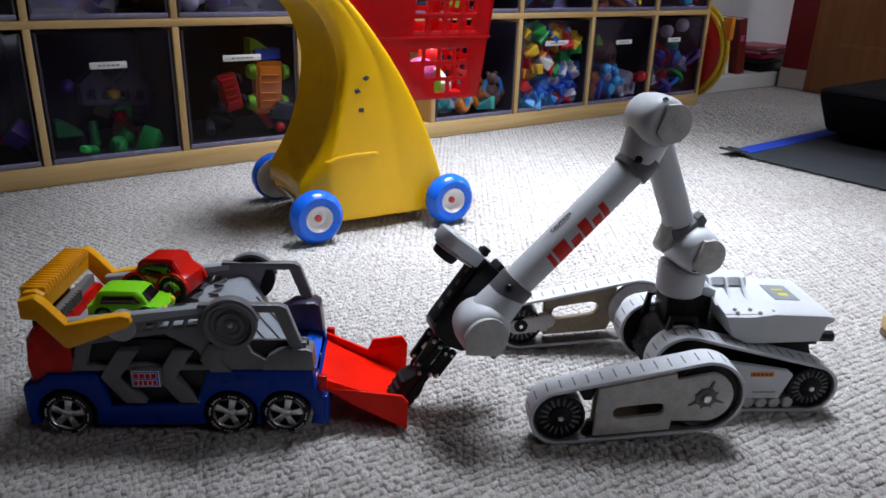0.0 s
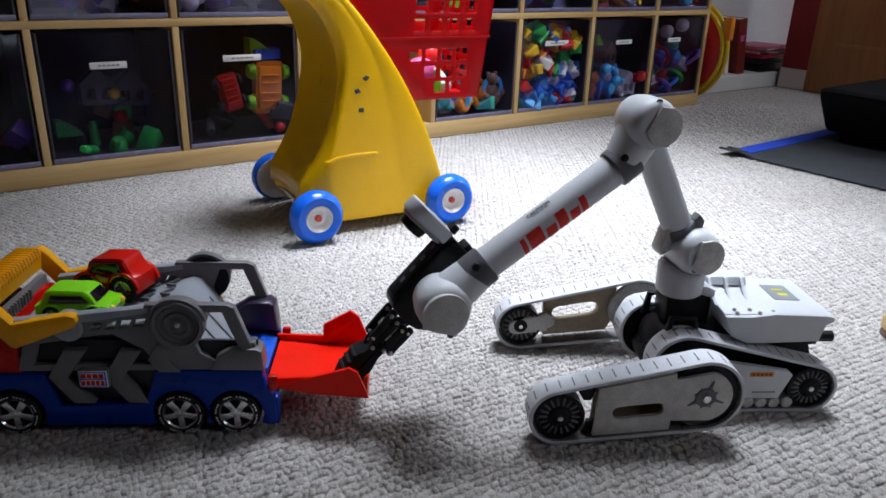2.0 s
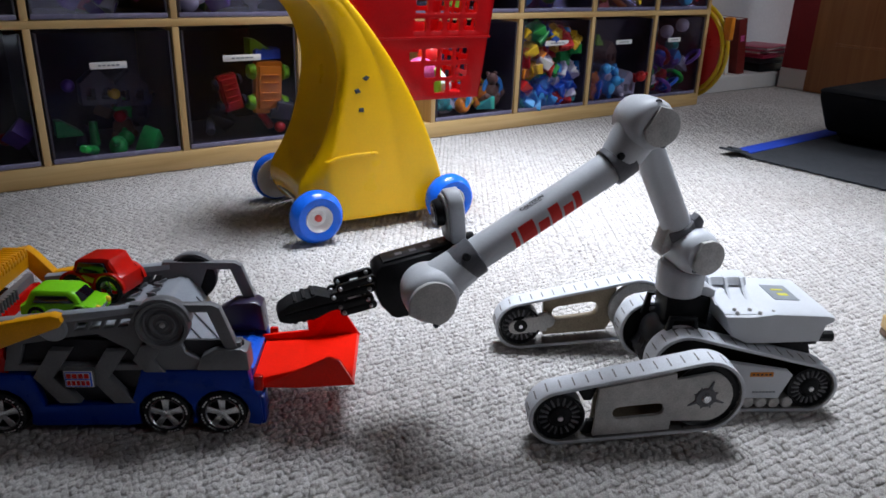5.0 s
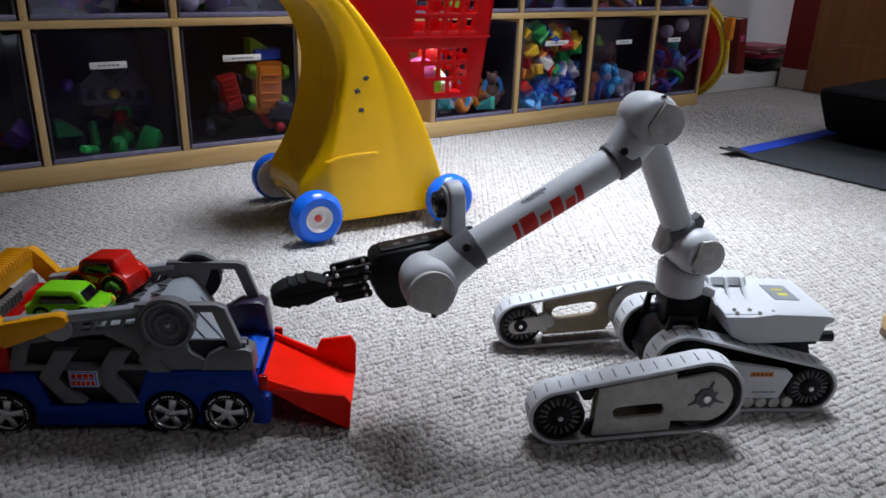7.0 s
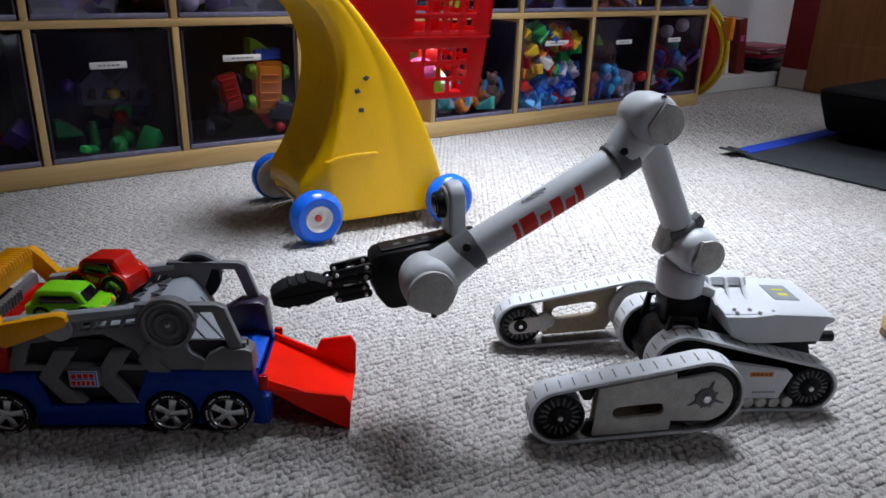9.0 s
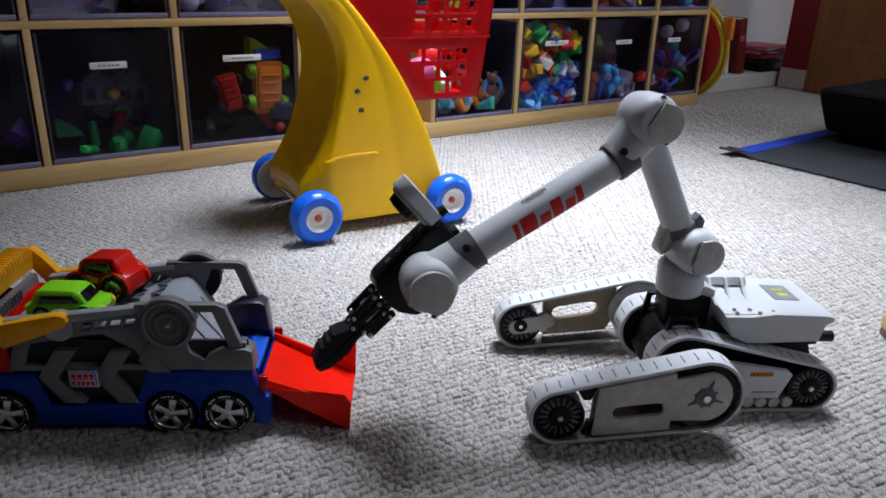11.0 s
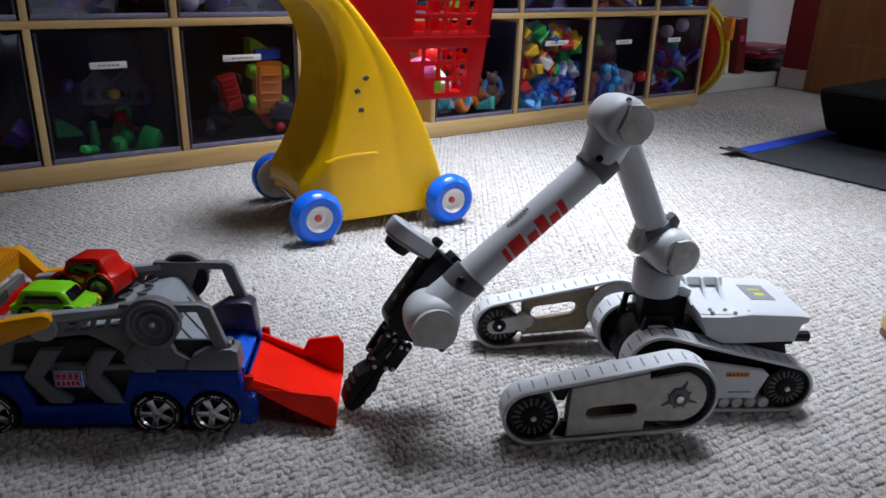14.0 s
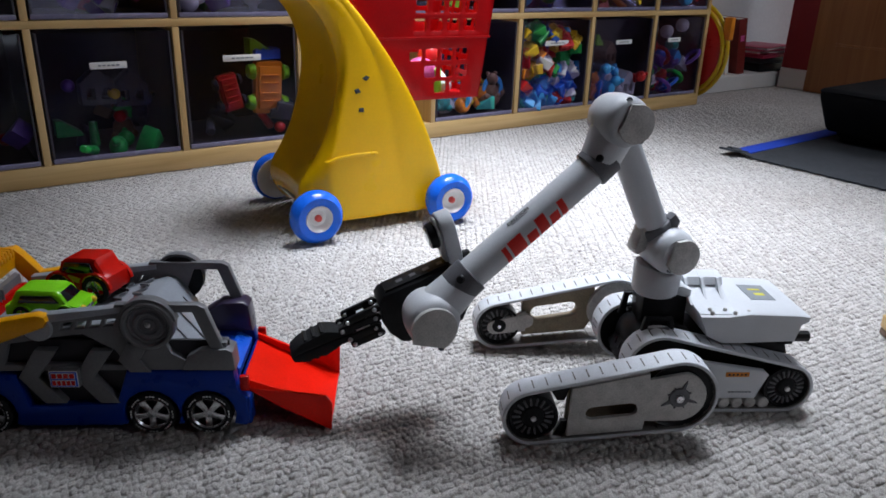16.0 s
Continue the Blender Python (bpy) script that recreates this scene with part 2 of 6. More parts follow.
def lathe(profile, axis="y", n=32, bm=None, at=(0, 0, 0)):
    """Turns (radius, height) points round an axis."""
    tmp = bmesh.new()
    rings = []
    for r, hgt in profile:
        ring = []
        for i in range(n if r > 1e-6 else 1):
            a = 2 * math.pi * i / n
            c, s = r * math.cos(a), r * math.sin(a)
            co = {"y": (c, hgt, s), "z": (c, s, hgt), "x": (hgt, c, s)}[axis]
            ring.append(tmp.verts.new(Vector(co) + Vector(at)))
        rings.append(ring)
    for a, b in zip(rings, rings[1:]):
        for i in range(n):
            if len(a) == 1 and len(b) == 1:
                break
            if len(a) == 1:
                tmp.faces.new((a[0], b[(i + 1) % n], b[i]))
            elif len(b) == 1:
                tmp.faces.new((a[i], a[(i + 1) % n], b[0]))
            else:
                tmp.faces.new((a[i], a[(i + 1) % n], b[(i + 1) % n], b[i]))
    return merge(bm, tmp)


def rod(p0, p1, r0, r1=None, n=20, bm=None, rim=0.0):
    """A round bar between two points, with softened ends."""
    p0, p1 = Vector(p0), Vector(p1)
    r1 = r0 if r1 is None else r1
    L = (p1 - p0).length
    prof = [(0, 0), (r0 - rim, 0), (r0, rim), (r1, L - rim), (r1 - rim, L), (0, L)] if rim else [(0, 0), (r0, 0), (r1, L), (0, L)]
    tmp = lathe(prof, "z", n)
    q = (p1 - p0).to_track_quat("Z", "Y").to_matrix().to_4x4()
    return merge(bm, tmp, Matrix.Translation(p0) @ q)


def ball(c, r, bm=None, scale=(1, 1, 1), n=20):
    tmp = bmesh.new()
    bmesh.ops.create_uvsphere(tmp, u_segments=n, v_segments=n // 2 + 2, radius=r)
    return merge(bm, tmp, Matrix.Translation(c) @ Matrix.Diagonal((*scale, 1)))


def circle_pts(cx, cz, r, n=24, a0=0, a1=360):
    full = abs(a1 - a0) >= 360
    return [(cx + r * math.cos(radians(a0 + (a1 - a0) * i / (n if full else n - 1))),
             cz + r * math.sin(radians(a0 + (a1 - a0) * i / (n if full else n - 1)))) for i in range(n)]


def hull(pts):
    pts = sorted(set((round(x, 6), round(z, 6)) for x, z in pts))

    def half(seq):
        out = []
        for p in seq:
            while len(out) > 1 and ((out[-1][0] - out[-2][0]) * (p[1] - out[-2][1])
                                    - (out[-1][1] - out[-2][1]) * (p[0] - out[-2][0])) <= 0:
                out.pop()
            out.append(p)
        return out[:-1]
    return half(pts) + half(pts[::-1])


def slot_pts(x0, z0, x1, z1, r, n=8):
    """The outline of a slot with round ends."""
    a = math.degrees(math.atan2(z1 - z0, x1 - x0))
    return circle_pts(x1, z1, r, n, a - 90, a + 90) + circle_pts(x0, z0, r, n, a + 90, a + 270)


def loft(sections, bm=None, cap=True):
    """Joins rings of points, all of one length."""
    tmp = bmesh.new()
    rings = [[tmp.verts.new(p) for p in s] for s in sections]
    k = len(rings[0])
    for a, b in zip(rings, rings[1:]):
        for i in range(k):
            tmp.faces.new((a[i], a[(i + 1) % k], b[(i + 1) % k], b[i]))
    if cap:
        tmp.faces.new(rings[0][::-1])
        tmp.faces.new(rings[-1])
    return merge(bm, tmp)


def rounded_rect(x0, x1, y0, y1, r, n=5):
    pts = []
    for cx, cy, a in ((x1 - r, y1 - r, 0), (x0 + r, y1 - r, 90), (x0 + r, y0 + r, 180), (x1 - r, y0 + r, 270)):
        pts += circle_pts(cx, cy, r, n, a, a + 90)
    return pts


# ---------------------------------------------------------------- room
RX = 3.93      # right wall
BY = 2.62      # back wall
SY = 2.1575    # shelf front


def structure(name, bm, mat, label, category, smooth=False):
    return tagged(part(name, bm, mat, None, smooth=smooth), label, category, kind="structure")


floor = structure("floor", box(-3.0, 4.6, -2.12, BY + 0.12, -0.08, -0.0055), M_CARPET,
                  "light beige looped berber carpet covering the playroom floor", "carpet")
structure("wall_back", box(-3.0, 4.6, BY, BY + 0.12, 0, 2.4), M_WHITE_WALL, "white painted wall behind the toy shelves", "wall")
# out of view; dark red is chosen so that less light bounces back
structure("wall_side", box(-3.12, -3.0, -2.12, BY + 0.12, 0, 2.4), M_RED_WALL, "unseen side wall of the playroom, dark red to cut bounced light", "wall")
# wall with the high window opening
wr = box(RX, RX + 0.12, -2.0, 0.2, 0, 2.4)
box(RX, RX + 0.12, 1.7, 2.32, 0, 2.4, bm=wr)
box(RX, RX + 0.12, 0.2, 1.7, 0, 1.36, bm=wr)
box(RX, RX + 0.12, 0.2, 1.7, 2.32, 2.4, bm=wr)
structure("wall_window", wr, M_RED_WALL, "dark red painted wall with a wide window", "wall")
structure("wall_niche", box(4.48, 4.6, 2.2, BY, 0, 2.4), M_WHITE_WALL, "white painted end wall of the niche", "wall")
# unseen front wall: dark red to cut bounce, opened for the fill lamp
wf = box(-3.0, 1.6, -2.12, -2.0, 0, 2.4)
box(2.8, RX + 0.12, -2.12, -2.0, 0, 2.4, bm=wf)
box(1.6, 2.8, -2.12, -2.0, 0, 1.3, bm=wf)
box(1.6, 2.8, -2.12, -2.0, 2.1, 2.4, bm=wf)
structure("wall_front", wf, M_RED_WALL, "unseen dark red front wall with an opening for the fill lamp", "wall")
# unseen ceiling; the opening is made up, for the overhead lamp
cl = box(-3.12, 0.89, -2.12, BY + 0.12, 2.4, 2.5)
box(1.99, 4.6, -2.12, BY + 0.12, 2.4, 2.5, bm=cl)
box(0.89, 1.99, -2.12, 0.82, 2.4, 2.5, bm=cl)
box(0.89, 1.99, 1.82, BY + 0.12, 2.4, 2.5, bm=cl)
structure("ceiling", cl, M_CEIL, "plain white ceiling, unseen, with an opening added for the overhead lamp", "ceiling")
structure("baseboard", box(RX - 0.014, RX - 0.001, 2.155, 2.318, 0.0, 0.105, 0.003), M_TRIM,
          "white painted baseboard along the dark red wall", "baseboard")
ledge = structure("ledge", box(3.02, 4.47, 2.335, BY - 0.001, 0.0, 0.075, 0.004), M_TRIM,
                  "low white painted ledge beside the shelves", "ledge")
door = thing("door_1", pose(RX - 0.001, 2.15, 0), "orange-brown veneered wooden door leaf standing against the wall", "door", kind="structure")
part("door_leaf", box(-0.045, 0, -0.95, 0, 0.004, 2.03, 0.004), M_DOOR, door)
part("lock_rail", box(-0.05, -0.0455, -0.83, -0.12, 0.25, 0.262, 0.002), M_DOOR, door)


def carpet_loops():
    """The carpet's yarn tufts, in staggered columns; the nearer ones are two lobes of twisted yarn each."""
    rng = np.random.default_rng(4)
    du, dv = 0.0128, 0.0150
    n = int(4.2 / du)
    ii, jj = np.meshgrid(np.arange(-n, n), np.arange(-n, n), indexing="ij")
    u = ii * du
    v = jj * dv + (ii % 2) * dv * 0.5
    a = radians(-36)
    u = u + 0.0016 * np.sin(v * 9.0 + ii * 1.7)
    x = (u * math.cos(a) - v * math.sin(a)).ravel()
    y = (u * math.sin(a) + v * math.cos(a)).ravel()
    d = np.hypot(x, y)
    az = np.degrees(np.arctan2(x, y))
    keep = (d > 0.55) & (az > -2) & (az < 74) & (y < SY + 0.005 + 0.18 * (x > 3.0)) & (x < RX - 0.01)
    x, y, d = x[keep], y[keep], d[keep]
    near = d < 1.55
    half = np.concatenate([np.where(near, -1.0, 0.0), np.ones(near.sum())])
    x, y = np.concatenate([x, x[near]]), np.concatenate([y, y[near]])
    k = len(x)
    x += rng.normal(0, 0.0010, k)
    y += rng.normal(0, 0.0010, k)
    side = 0.0032 * half * rng.uniform(0.6, 1.3, k)
    x += side * math.cos(a + 0.5)
    y += side * math.sin(a + 0.5)
    turn = a + 0.35 * half + rng.normal(0.0, 0.4, k)
    la_, lb = np.where(half == 0, 0.0070, 0.0054) * rng.uniform(0.85, 1.2, k), 0.0080 * rng.uniform(0.85, 1.15, k)
    hh = 0.0072 * rng.uniform(0.78, 1.06, k)
    lean = rng.normal(0, 0.0010, (k, 2))
    m = 6
    ang = np.arange(m) * 2 * np.pi / m
    rings = [(1.0, 0.25), (0.93, 0.70), (0.60, 0.96)]
    q_n = len(rings)
    verts = np.zeros((k, q_n * m + 1, 3))
    for q, (s, z) in enumerate(rings):
        px, py = s * np.cos(ang), s * np.sin(ang)
        uneven = rng.uniform(0.84, 1.16, (k, m))
        lx, ly = la_[:, None] * px * uneven, lb[:, None] * py * uneven
        verts[:, q * m:(q + 1) * m, 0] = x[:, None] + lx * np.cos(turn)[:, None] - ly * np.sin(turn)[:, None] + z * lean[:, :1]
        verts[:, q * m:(q + 1) * m, 1] = y[:, None] + lx * np.sin(turn)[:, None] + ly * np.cos(turn)[:, None] + z * lean[:, 1:]
        verts[:, q * m:(q + 1) * m, 2] = hh[:, None] * (z + rng.uniform(-0.05, 0.05, (k, m))) - 0.0072
    verts[:, q_n * m, 0], verts[:, q_n * m, 1], verts[:, q_n * m, 2] = x + lean[:, 0], y + lean[:, 1], hh - 0.0072
    faces = []
    for q in range(q_n - 1):
        faces += [(q * m + i, q * m + (i + 1) % m, (q + 1) * m + (i + 1) % m, (q + 1) * m + i) for i in range(m)]
    tris = [((q_n - 1) * m + i, (q_n - 1) * m + (i + 1) % m, q_n * m) for i in range(m)]
    off = np.arange(k)[:, None, None] * (q_n * m + 1)
    quads = (np.array(faces)[None] + off).reshape(-1, 4)
    tri = (np.array(tris)[None] + off).reshape(-1, 3)
    me = bpy.data.meshes.new("carpet_loops")
    nv, nq, nt = k * (q_n * m + 1), len(quads), len(tri)
    me.vertices.add(nv)
    me.vertices.foreach_set("co", verts.ravel())
    me.loops.add(nq * 4 + nt * 3)
    me.loops.foreach_set("vertex_index", np.concatenate([quads.ravel(), tri.ravel()]).astype(np.int32))
    me.polygons.add(nq + nt)
    me.polygons.foreach_set("loop_start", np.concatenate([np.arange(nq) * 4, nq * 4 + np.arange(nt) * 3]).astype(np.int32))
    me.update(calc_edges=True)
    me.polygons.foreach_set("use_smooth", [True] * (nq + nt))
    me.materials.append(M_LOOP)
    ob = new("carpet_loops", me)
    ob.parent = floor
    tagged(ob, "pale uneven yarn loops of the carpet", kind="stuff")


carpet_loops()

# ---------------------------------------------------------------- toy shelves
shelf = thing("toy_shelf", pose(0, SY, 0), "long pale birch cube shelf filled with clear toy bins", "shelf")
PLINTH, MID, MID_T, TOP = 0.054, 0.405, 0.020, 0.79
DIV = [-0.495, -0.124, 0.2467, 0.6132, 0.985, 1.117, 1.4855, 1.8717, 2.2526, 2.6282, 2.9793]
TH, DEEP = 0.0185, 0.42
part("plinth", box(-0.9, 2.9995, 0.0, DEEP, 0.0, PLINTH, 0.0015), M_BIRCH, shelf)
part("middle_board", box(-0.9, 2.9995, 0.0, DEEP, MID, MID + MID_T, 0.001), M_BIRCH, shelf)
part("top_board", box(-0.9, 2.9995, -0.004, DEEP, TOP, TOP + 0.022, 0.0015), M_BIRCH, shelf)
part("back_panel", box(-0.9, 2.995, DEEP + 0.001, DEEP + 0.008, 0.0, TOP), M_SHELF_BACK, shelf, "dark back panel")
for x in DIV:
    last = x == DIV[-1]
    for z0, z1 in ((PLINTH + 0.0005, MID - 0.0005), (MID + MID_T + 0.0005, TOP - 0.0005)):
        part("divider", box(x, x + (0.0195 if last else TH), 0.001, DEEP, z0, z1, 0.001), M_BIRCH_UP, shelf)


def studded_brick(bm, nx, ny, u=0.016, h=0.019):
    box(-nx * u / 2, nx * u / 2, -ny * u / 2, ny * u / 2, 0, h, 0.0012, bm=bm, seg=1)
    for i, j in itertools.product(range(nx), range(ny)):
        rod(((i - (nx - 1) / 2) * u, (j - (ny - 1) / 2) * u, h), ((i - (nx - 1) / 2) * u, (j - (ny - 1) / 2) * u, h + 0.004), 0.005, n=8, bm=bm)


def toy_meshes():
    out = {}
    for name, fn in dict(
            block=lambda b: studded_brick(b, 2, 2, 0.03, 0.036), long_block=lambda b: studded_brick(b, 4, 2, 0.022, 0.03),
            ball=lambda b: ball((0, 0, 0.03), 0.03, b, n=18), small_ball=lambda b: ball((0, 0, 0.018), 0.018, b, n=14),
            peg=lambda b: rod((0, 0, 0), (0, 0, 0.07), 0.014, 0.011, 14, b, 0.003),
            ring=lambda b: lathe([(0.034, -0.006), (0.046, -0.006), (0.05, 0), (0.046, 0.006), (0.034, 0.006), (0.031, 0), (0.034, -0.006)], "y", 24, b, (0, 0, 0.05)),
            wedge=lambda b: prism([(-0.035, 0), (0.035, 0), (0.03, 0.012), (-0.02, 0.045), (-0.035, 0.045)], -0.025, 0.025, 0.002, b),
            house=lambda b: prism([(-0.045, 0), (0.045, 0), (0.045, 0.06), (0, 0.1), (-0.045, 0.06)], -0.03, 0.03, 0.002, b,
                                  holes=[[(-0.03, 0.015), (-0.008, 0.015), (-0.008, 0.045), (-0.03, 0.045)], [(0.008, 0.015), (0.03, 0.015), (0.03, 0.045), (0.008, 0.045)]]),
            bear=lambda b: [ball((0, 0, 0.03), 0.03, b, (1, 0.8, 1.1)), ball((0, -0.006, 0.075), 0.023, b), ball((-0.017, 0, 0.095), 0.009, b), ball((0.017, 0, 0.095), 0.009, b),
                            ball((-0.025, -0.01, 0.012), 0.013, b), ball((0.025, -0.01, 0.012), 0.013, b)],
            ).items():
        bm = bmesh.new()
        fn(bm)
        out[name] = bm
    return out


TOY_BM = toy_meshes()
TOY_DATA = {}


def toy(kind, colour, at):
    key = (kind, colour)
    if key not in TOY_DATA:
        me = bpy.data.meshes.new("toy_" + kind)
        bm = TOY_BM[kind].copy()
        bmesh.ops.recalc_face_normals(bm, faces=bm.faces)
        bm.to_mesh(me)
        bm.free()
        me.materials.append(TOY[colour])
        me.polygons.foreach_set("use_smooth", [True] * len(me.polygons))
        me.set_sharp_from_angle(angle=radians(38))
        TOY_DATA[key] = me
    ob = new("toy_" + kind, TOY_DATA[key])
    ob.matrix_basis = at
    words = dict(block="studded toy block", long_block="long studded toy brick", ball="toy ball", small_ball="small toy ball", peg="round toy peg", ring="toy ring",
                 wedge="sloping toy block", house="toy house front", bear="small toy figure bear")
    tagged(ob, "%s plastic %s lying in a clear bin" % (colour, words[kind]), "toy", group="toys in the bins")
    return ob


def storage_bin(x0, x1, z0, z1, colours, kinds, fill, n, rng, label_at=None, keep_floor=True):
    """A clear drawer with a lip, side walls, a paper label, and the toys in it."""
    b = thing("storage_bin", pose((x0 + x1) / 2, SY, z0), "clear tinted plastic drawer bin with dark sides and a paper label, holding toys", "storage bin", group="bins in the toy shelf")
    w, h = (x1 - x0) / 2 - 0.006, z1 - z0 - 0.012
    fr = part("front", box(-w, w, 0.010, 0.0125, 0.012, h, 0.0008), M_BIN, b, "clear plastic front")
    fr.visible_shadow = False
    part("lower_lip", box(-w, w, 0.004, 0.0095, 0.002, 0.0155, 0.002), M_LIP, b, "moulded lower lip, its bluish shine put into the violet-grey colour")
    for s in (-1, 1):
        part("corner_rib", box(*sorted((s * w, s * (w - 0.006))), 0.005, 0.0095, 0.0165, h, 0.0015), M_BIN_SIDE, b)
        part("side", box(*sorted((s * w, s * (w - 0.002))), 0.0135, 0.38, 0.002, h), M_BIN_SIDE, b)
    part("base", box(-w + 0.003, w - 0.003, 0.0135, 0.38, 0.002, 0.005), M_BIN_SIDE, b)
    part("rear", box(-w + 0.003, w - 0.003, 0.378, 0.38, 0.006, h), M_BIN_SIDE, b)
    if label_at:
        lx0, lx1, lz = label_at
        c = (x0 + x1) / 2
        lb = part("label_strip", box(lx0 - c, lx1 - c, 0.0072, 0.0092, lz - z0 - 0.009, lz - z0 + 0.009, 0.0004), M_LABEL, b, "white paper label strip")
        pr = bmesh.new()
        L = lx1 - lx0
        for k in range(5):
            box(lx0 - c + L * (0.22 + 0.12 * k), lx0 - c + L * (0.31 + 0.12 * k), 0.0066, 0.0071, lz - z0 - 0.002, lz - z0 + 0.002, bm=pr)
        part("label_print", pr, M_STICKER, lb, smooth=False)
    c = (x0 + x1) / 2
    for _ in range(n):
        y = rng.choice((0.045, 0.075, 0.12, 0.18))
        z = rng.uniform(0.006, max(0.02, fill * h - 0.05))
        toy(rng.choice(kinds), rng.choice(colours), pose(c + rng.uniform(-w + 0.045, w - 0.045), SY + y + rng.uniform(-0.006, 0.01), z0 + z,
                                                        rng.uniform(-70, 70), rng.uniform(-70, 70), rng.uniform(0, 360)))
    return b


rng = random.Random(11)
LOW0, LOW1, UP0, UP1 = PLINTH, MID, MID + MID_T, TOP
mixed = ["red", "yellow", "blue", "green", "orange", "white", "pink", "sky", "violet"]
bays = list(zip(DIV, DIV[1:]))
low = {
    1: (["green", "brown", "red", "violet", "orange", "white"], ["bear", "small_ball", "wedge", "peg"], 0.55, 16, None),
    # the next two bins' dark and brown toys carry the dimness on the left
    2: (["green", "dark", "green", "brown"], ["wedge", "peg", "bear"], 0.45, 7, (0.392, 0.486, 0.308)),
    3: (["dark", "brown", "red"], ["wedge", "peg", "small_ball"], 0.3, 5, (0.752, 0.868, 0.311)),
    6: (["teal", "white", "yellow", "brown", "violet", "orange", "sky"], ["bear", "peg", "ring", "wedge", "ball"], 0.6, 26, None),
    7: (["blue", "sky", "blue"], ["block", "long_block"], 0.5, 34, (2.016, 2.137, 0.3105)),
    8: (["orange", "blue", "sky", "white", "red", "violet"], ["bear", "small_ball", "wedge"], 0.48, 22, (2.41, 2.505, 0.302)),
    9: (["violet", "blue", "sky", "white", "green", "red", "violet"], ["bear", "ball", "wedge", "ring"], 0.75, 26, (2.739, 2.822, 0.301)),
}
for i, (colours, kinds, fill, n, lab) in low.items():
    x0, x1 = bays[i][0] + TH, bays[i][1]
    storage_bin(x0, x1, LOW0, LOW1, colours, kinds, fill, n, rng, lab)
for i in (1, 2, 3, 5, 6, 7, 8, 9):
    x0, x1 = bays[i][0] + TH, bays[i][1]
    cols = {1: ["dark", "violet"], 2: ["pink", "violet", "white", "orange", "violet"], 3: ["red", "green", "blue", "white", "violet"], 6: ["green", "dark", "lime"]}.get(i, mixed)
    storage_bin(x0, x1, UP0, UP1, cols, ["ball", "wedge", "block", "bear", "peg"], 0.45, 12, rng)


def put(kind, colour, x, z, y=0.05, rx=0, ry=0, rz=0):
    toy(kind, colour, pose(x, SY + y, z, rx, ry, rz))


# the big blocks: yellow above, red at one side, green at the other, blue and white below
for a in (("block", "yellow", 1.925, 0.335), ("block", "yellow", 1.99, 0.32), ("long_block", "yellow", 2.02, 0.285), ("block", "yellow", 1.965, 0.27), ("block", "green", 1.995, 0.345),
          ("block", "blue", 2.06, 0.325), ("ball", "red", 2.12, 0.315), ("small_ball", "sky", 2.16, 0.33), ("wedge", "red", 1.925, 0.255), ("block", "red", 1.935, 0.21), ("block", "orange", 1.935, 0.185),
          ("block", "yellow", 2.0, 0.2), ("long_block", "yellow", 1.97, 0.185), ("block", "white", 2.03, 0.23), ("block", "green", 2.07, 0.2), ("long_block", "green", 2.06, 0.175), ("block", "sky", 2.12, 0.185),
          ("long_block", "white", 2.165, 0.19), ("block", "green", 2.19, 0.265), ("block", "green", 2.16, 0.295), ("block", "red", 1.93, 0.14), ("block", "blue", 1.955, 0.115), ("long_block", "blue", 2.03, 0.13),
          ("block", "white", 2.1, 0.15), ("block", "blue", 2.13, 0.13), ("block", "sky", 2.17, 0.12), ("wedge", "red", 2.14, 0.09), ("block", "yellow", 2.1, 0.07), ("block", "teal", 1.95, 0.075), ("wedge", "sky", 2.03, 0.08),
          ("block", "yellow", 2.1, 0.27), ("block", "green", 2.13, 0.24), ("block", "teal", 2.18, 0.075)):
    put(*a, y=0.04 + rng.uniform(0, 0.02), rx=rng.uniform(-30, 30), ry=rng.uniform(-40, 40), rz=rng.uniform(-40, 40))
for k in range(150):
    bx, bz, by = rng.uniform(1.92, 2.22), rng.uniform(0.062, 0.33), rng.uniform(0.04, 0.12)
    right, high = (bx - 1.9) / 0.33, (bz - 0.06) / 0.3
    if high > 0.72:
        c = rng.choice(["yellow", "yellow", "green", "blue", "red"])
    elif high > 0.4:
        c = rng.choice(["red", "orange", "yellow", "yellow"]) if right < 0.45 else rng.choice(["green", "white", "sky", "green"])
    else:
        c = rng.choice(["blue", "blue", "sky", "white", "red", "teal"])
    toy(rng.choice(["block", "block", "long_block", "wedge"]), c, pose(bx, SY + by, bz, rng.uniform(-60, 60), rng.uniform(-60, 60), rng.uniform(0, 360)))
# house fronts, a green roof block and small figures
put("house", "brown", 2.45, 0.2, 0.1, 0, 0, 12)
put("house", "dark", 2.41, 0.13, 0.07, 0, 0, -5)
put("wedge", "lime", 2.36, 0.285, 0.08, 0, 4, 20)
put("wedge", "orange", 2.31, 0.075, 0.05, 10, 20, 30)
put("bear", "orange", 2.33, 0.08, 0.045)
put("bear", "sky", 2.39, 0.11, 0.05, 0, 20, 0)
put("bear", "white", 2.43, 0.09, 0.05, 0, -20, 10)
put("house", "white", 2.54, 0.075, 0.06, 0, 3, 4)
# balls and soft shapes
put("ball", "white", 2.72, 0.31, 0.09)
put("ball", "white", 2.80, 0.30, 0.07)
put("ball", "white", 2.89, 0.325, 0.06)
put("ball", "teal", 2.86, 0.24, 0.08)
put("wedge", "white", 2.89, 0.17, 0.05, 0, 30, 0)
put("wedge", "sky", 2.86, 0.2, 0.055, 0, 20, 0)
put("small_ball", "red", 2.785, 0.135, 0.05)
put("small_ball", "white", 2.69, 0.19, 0.05)
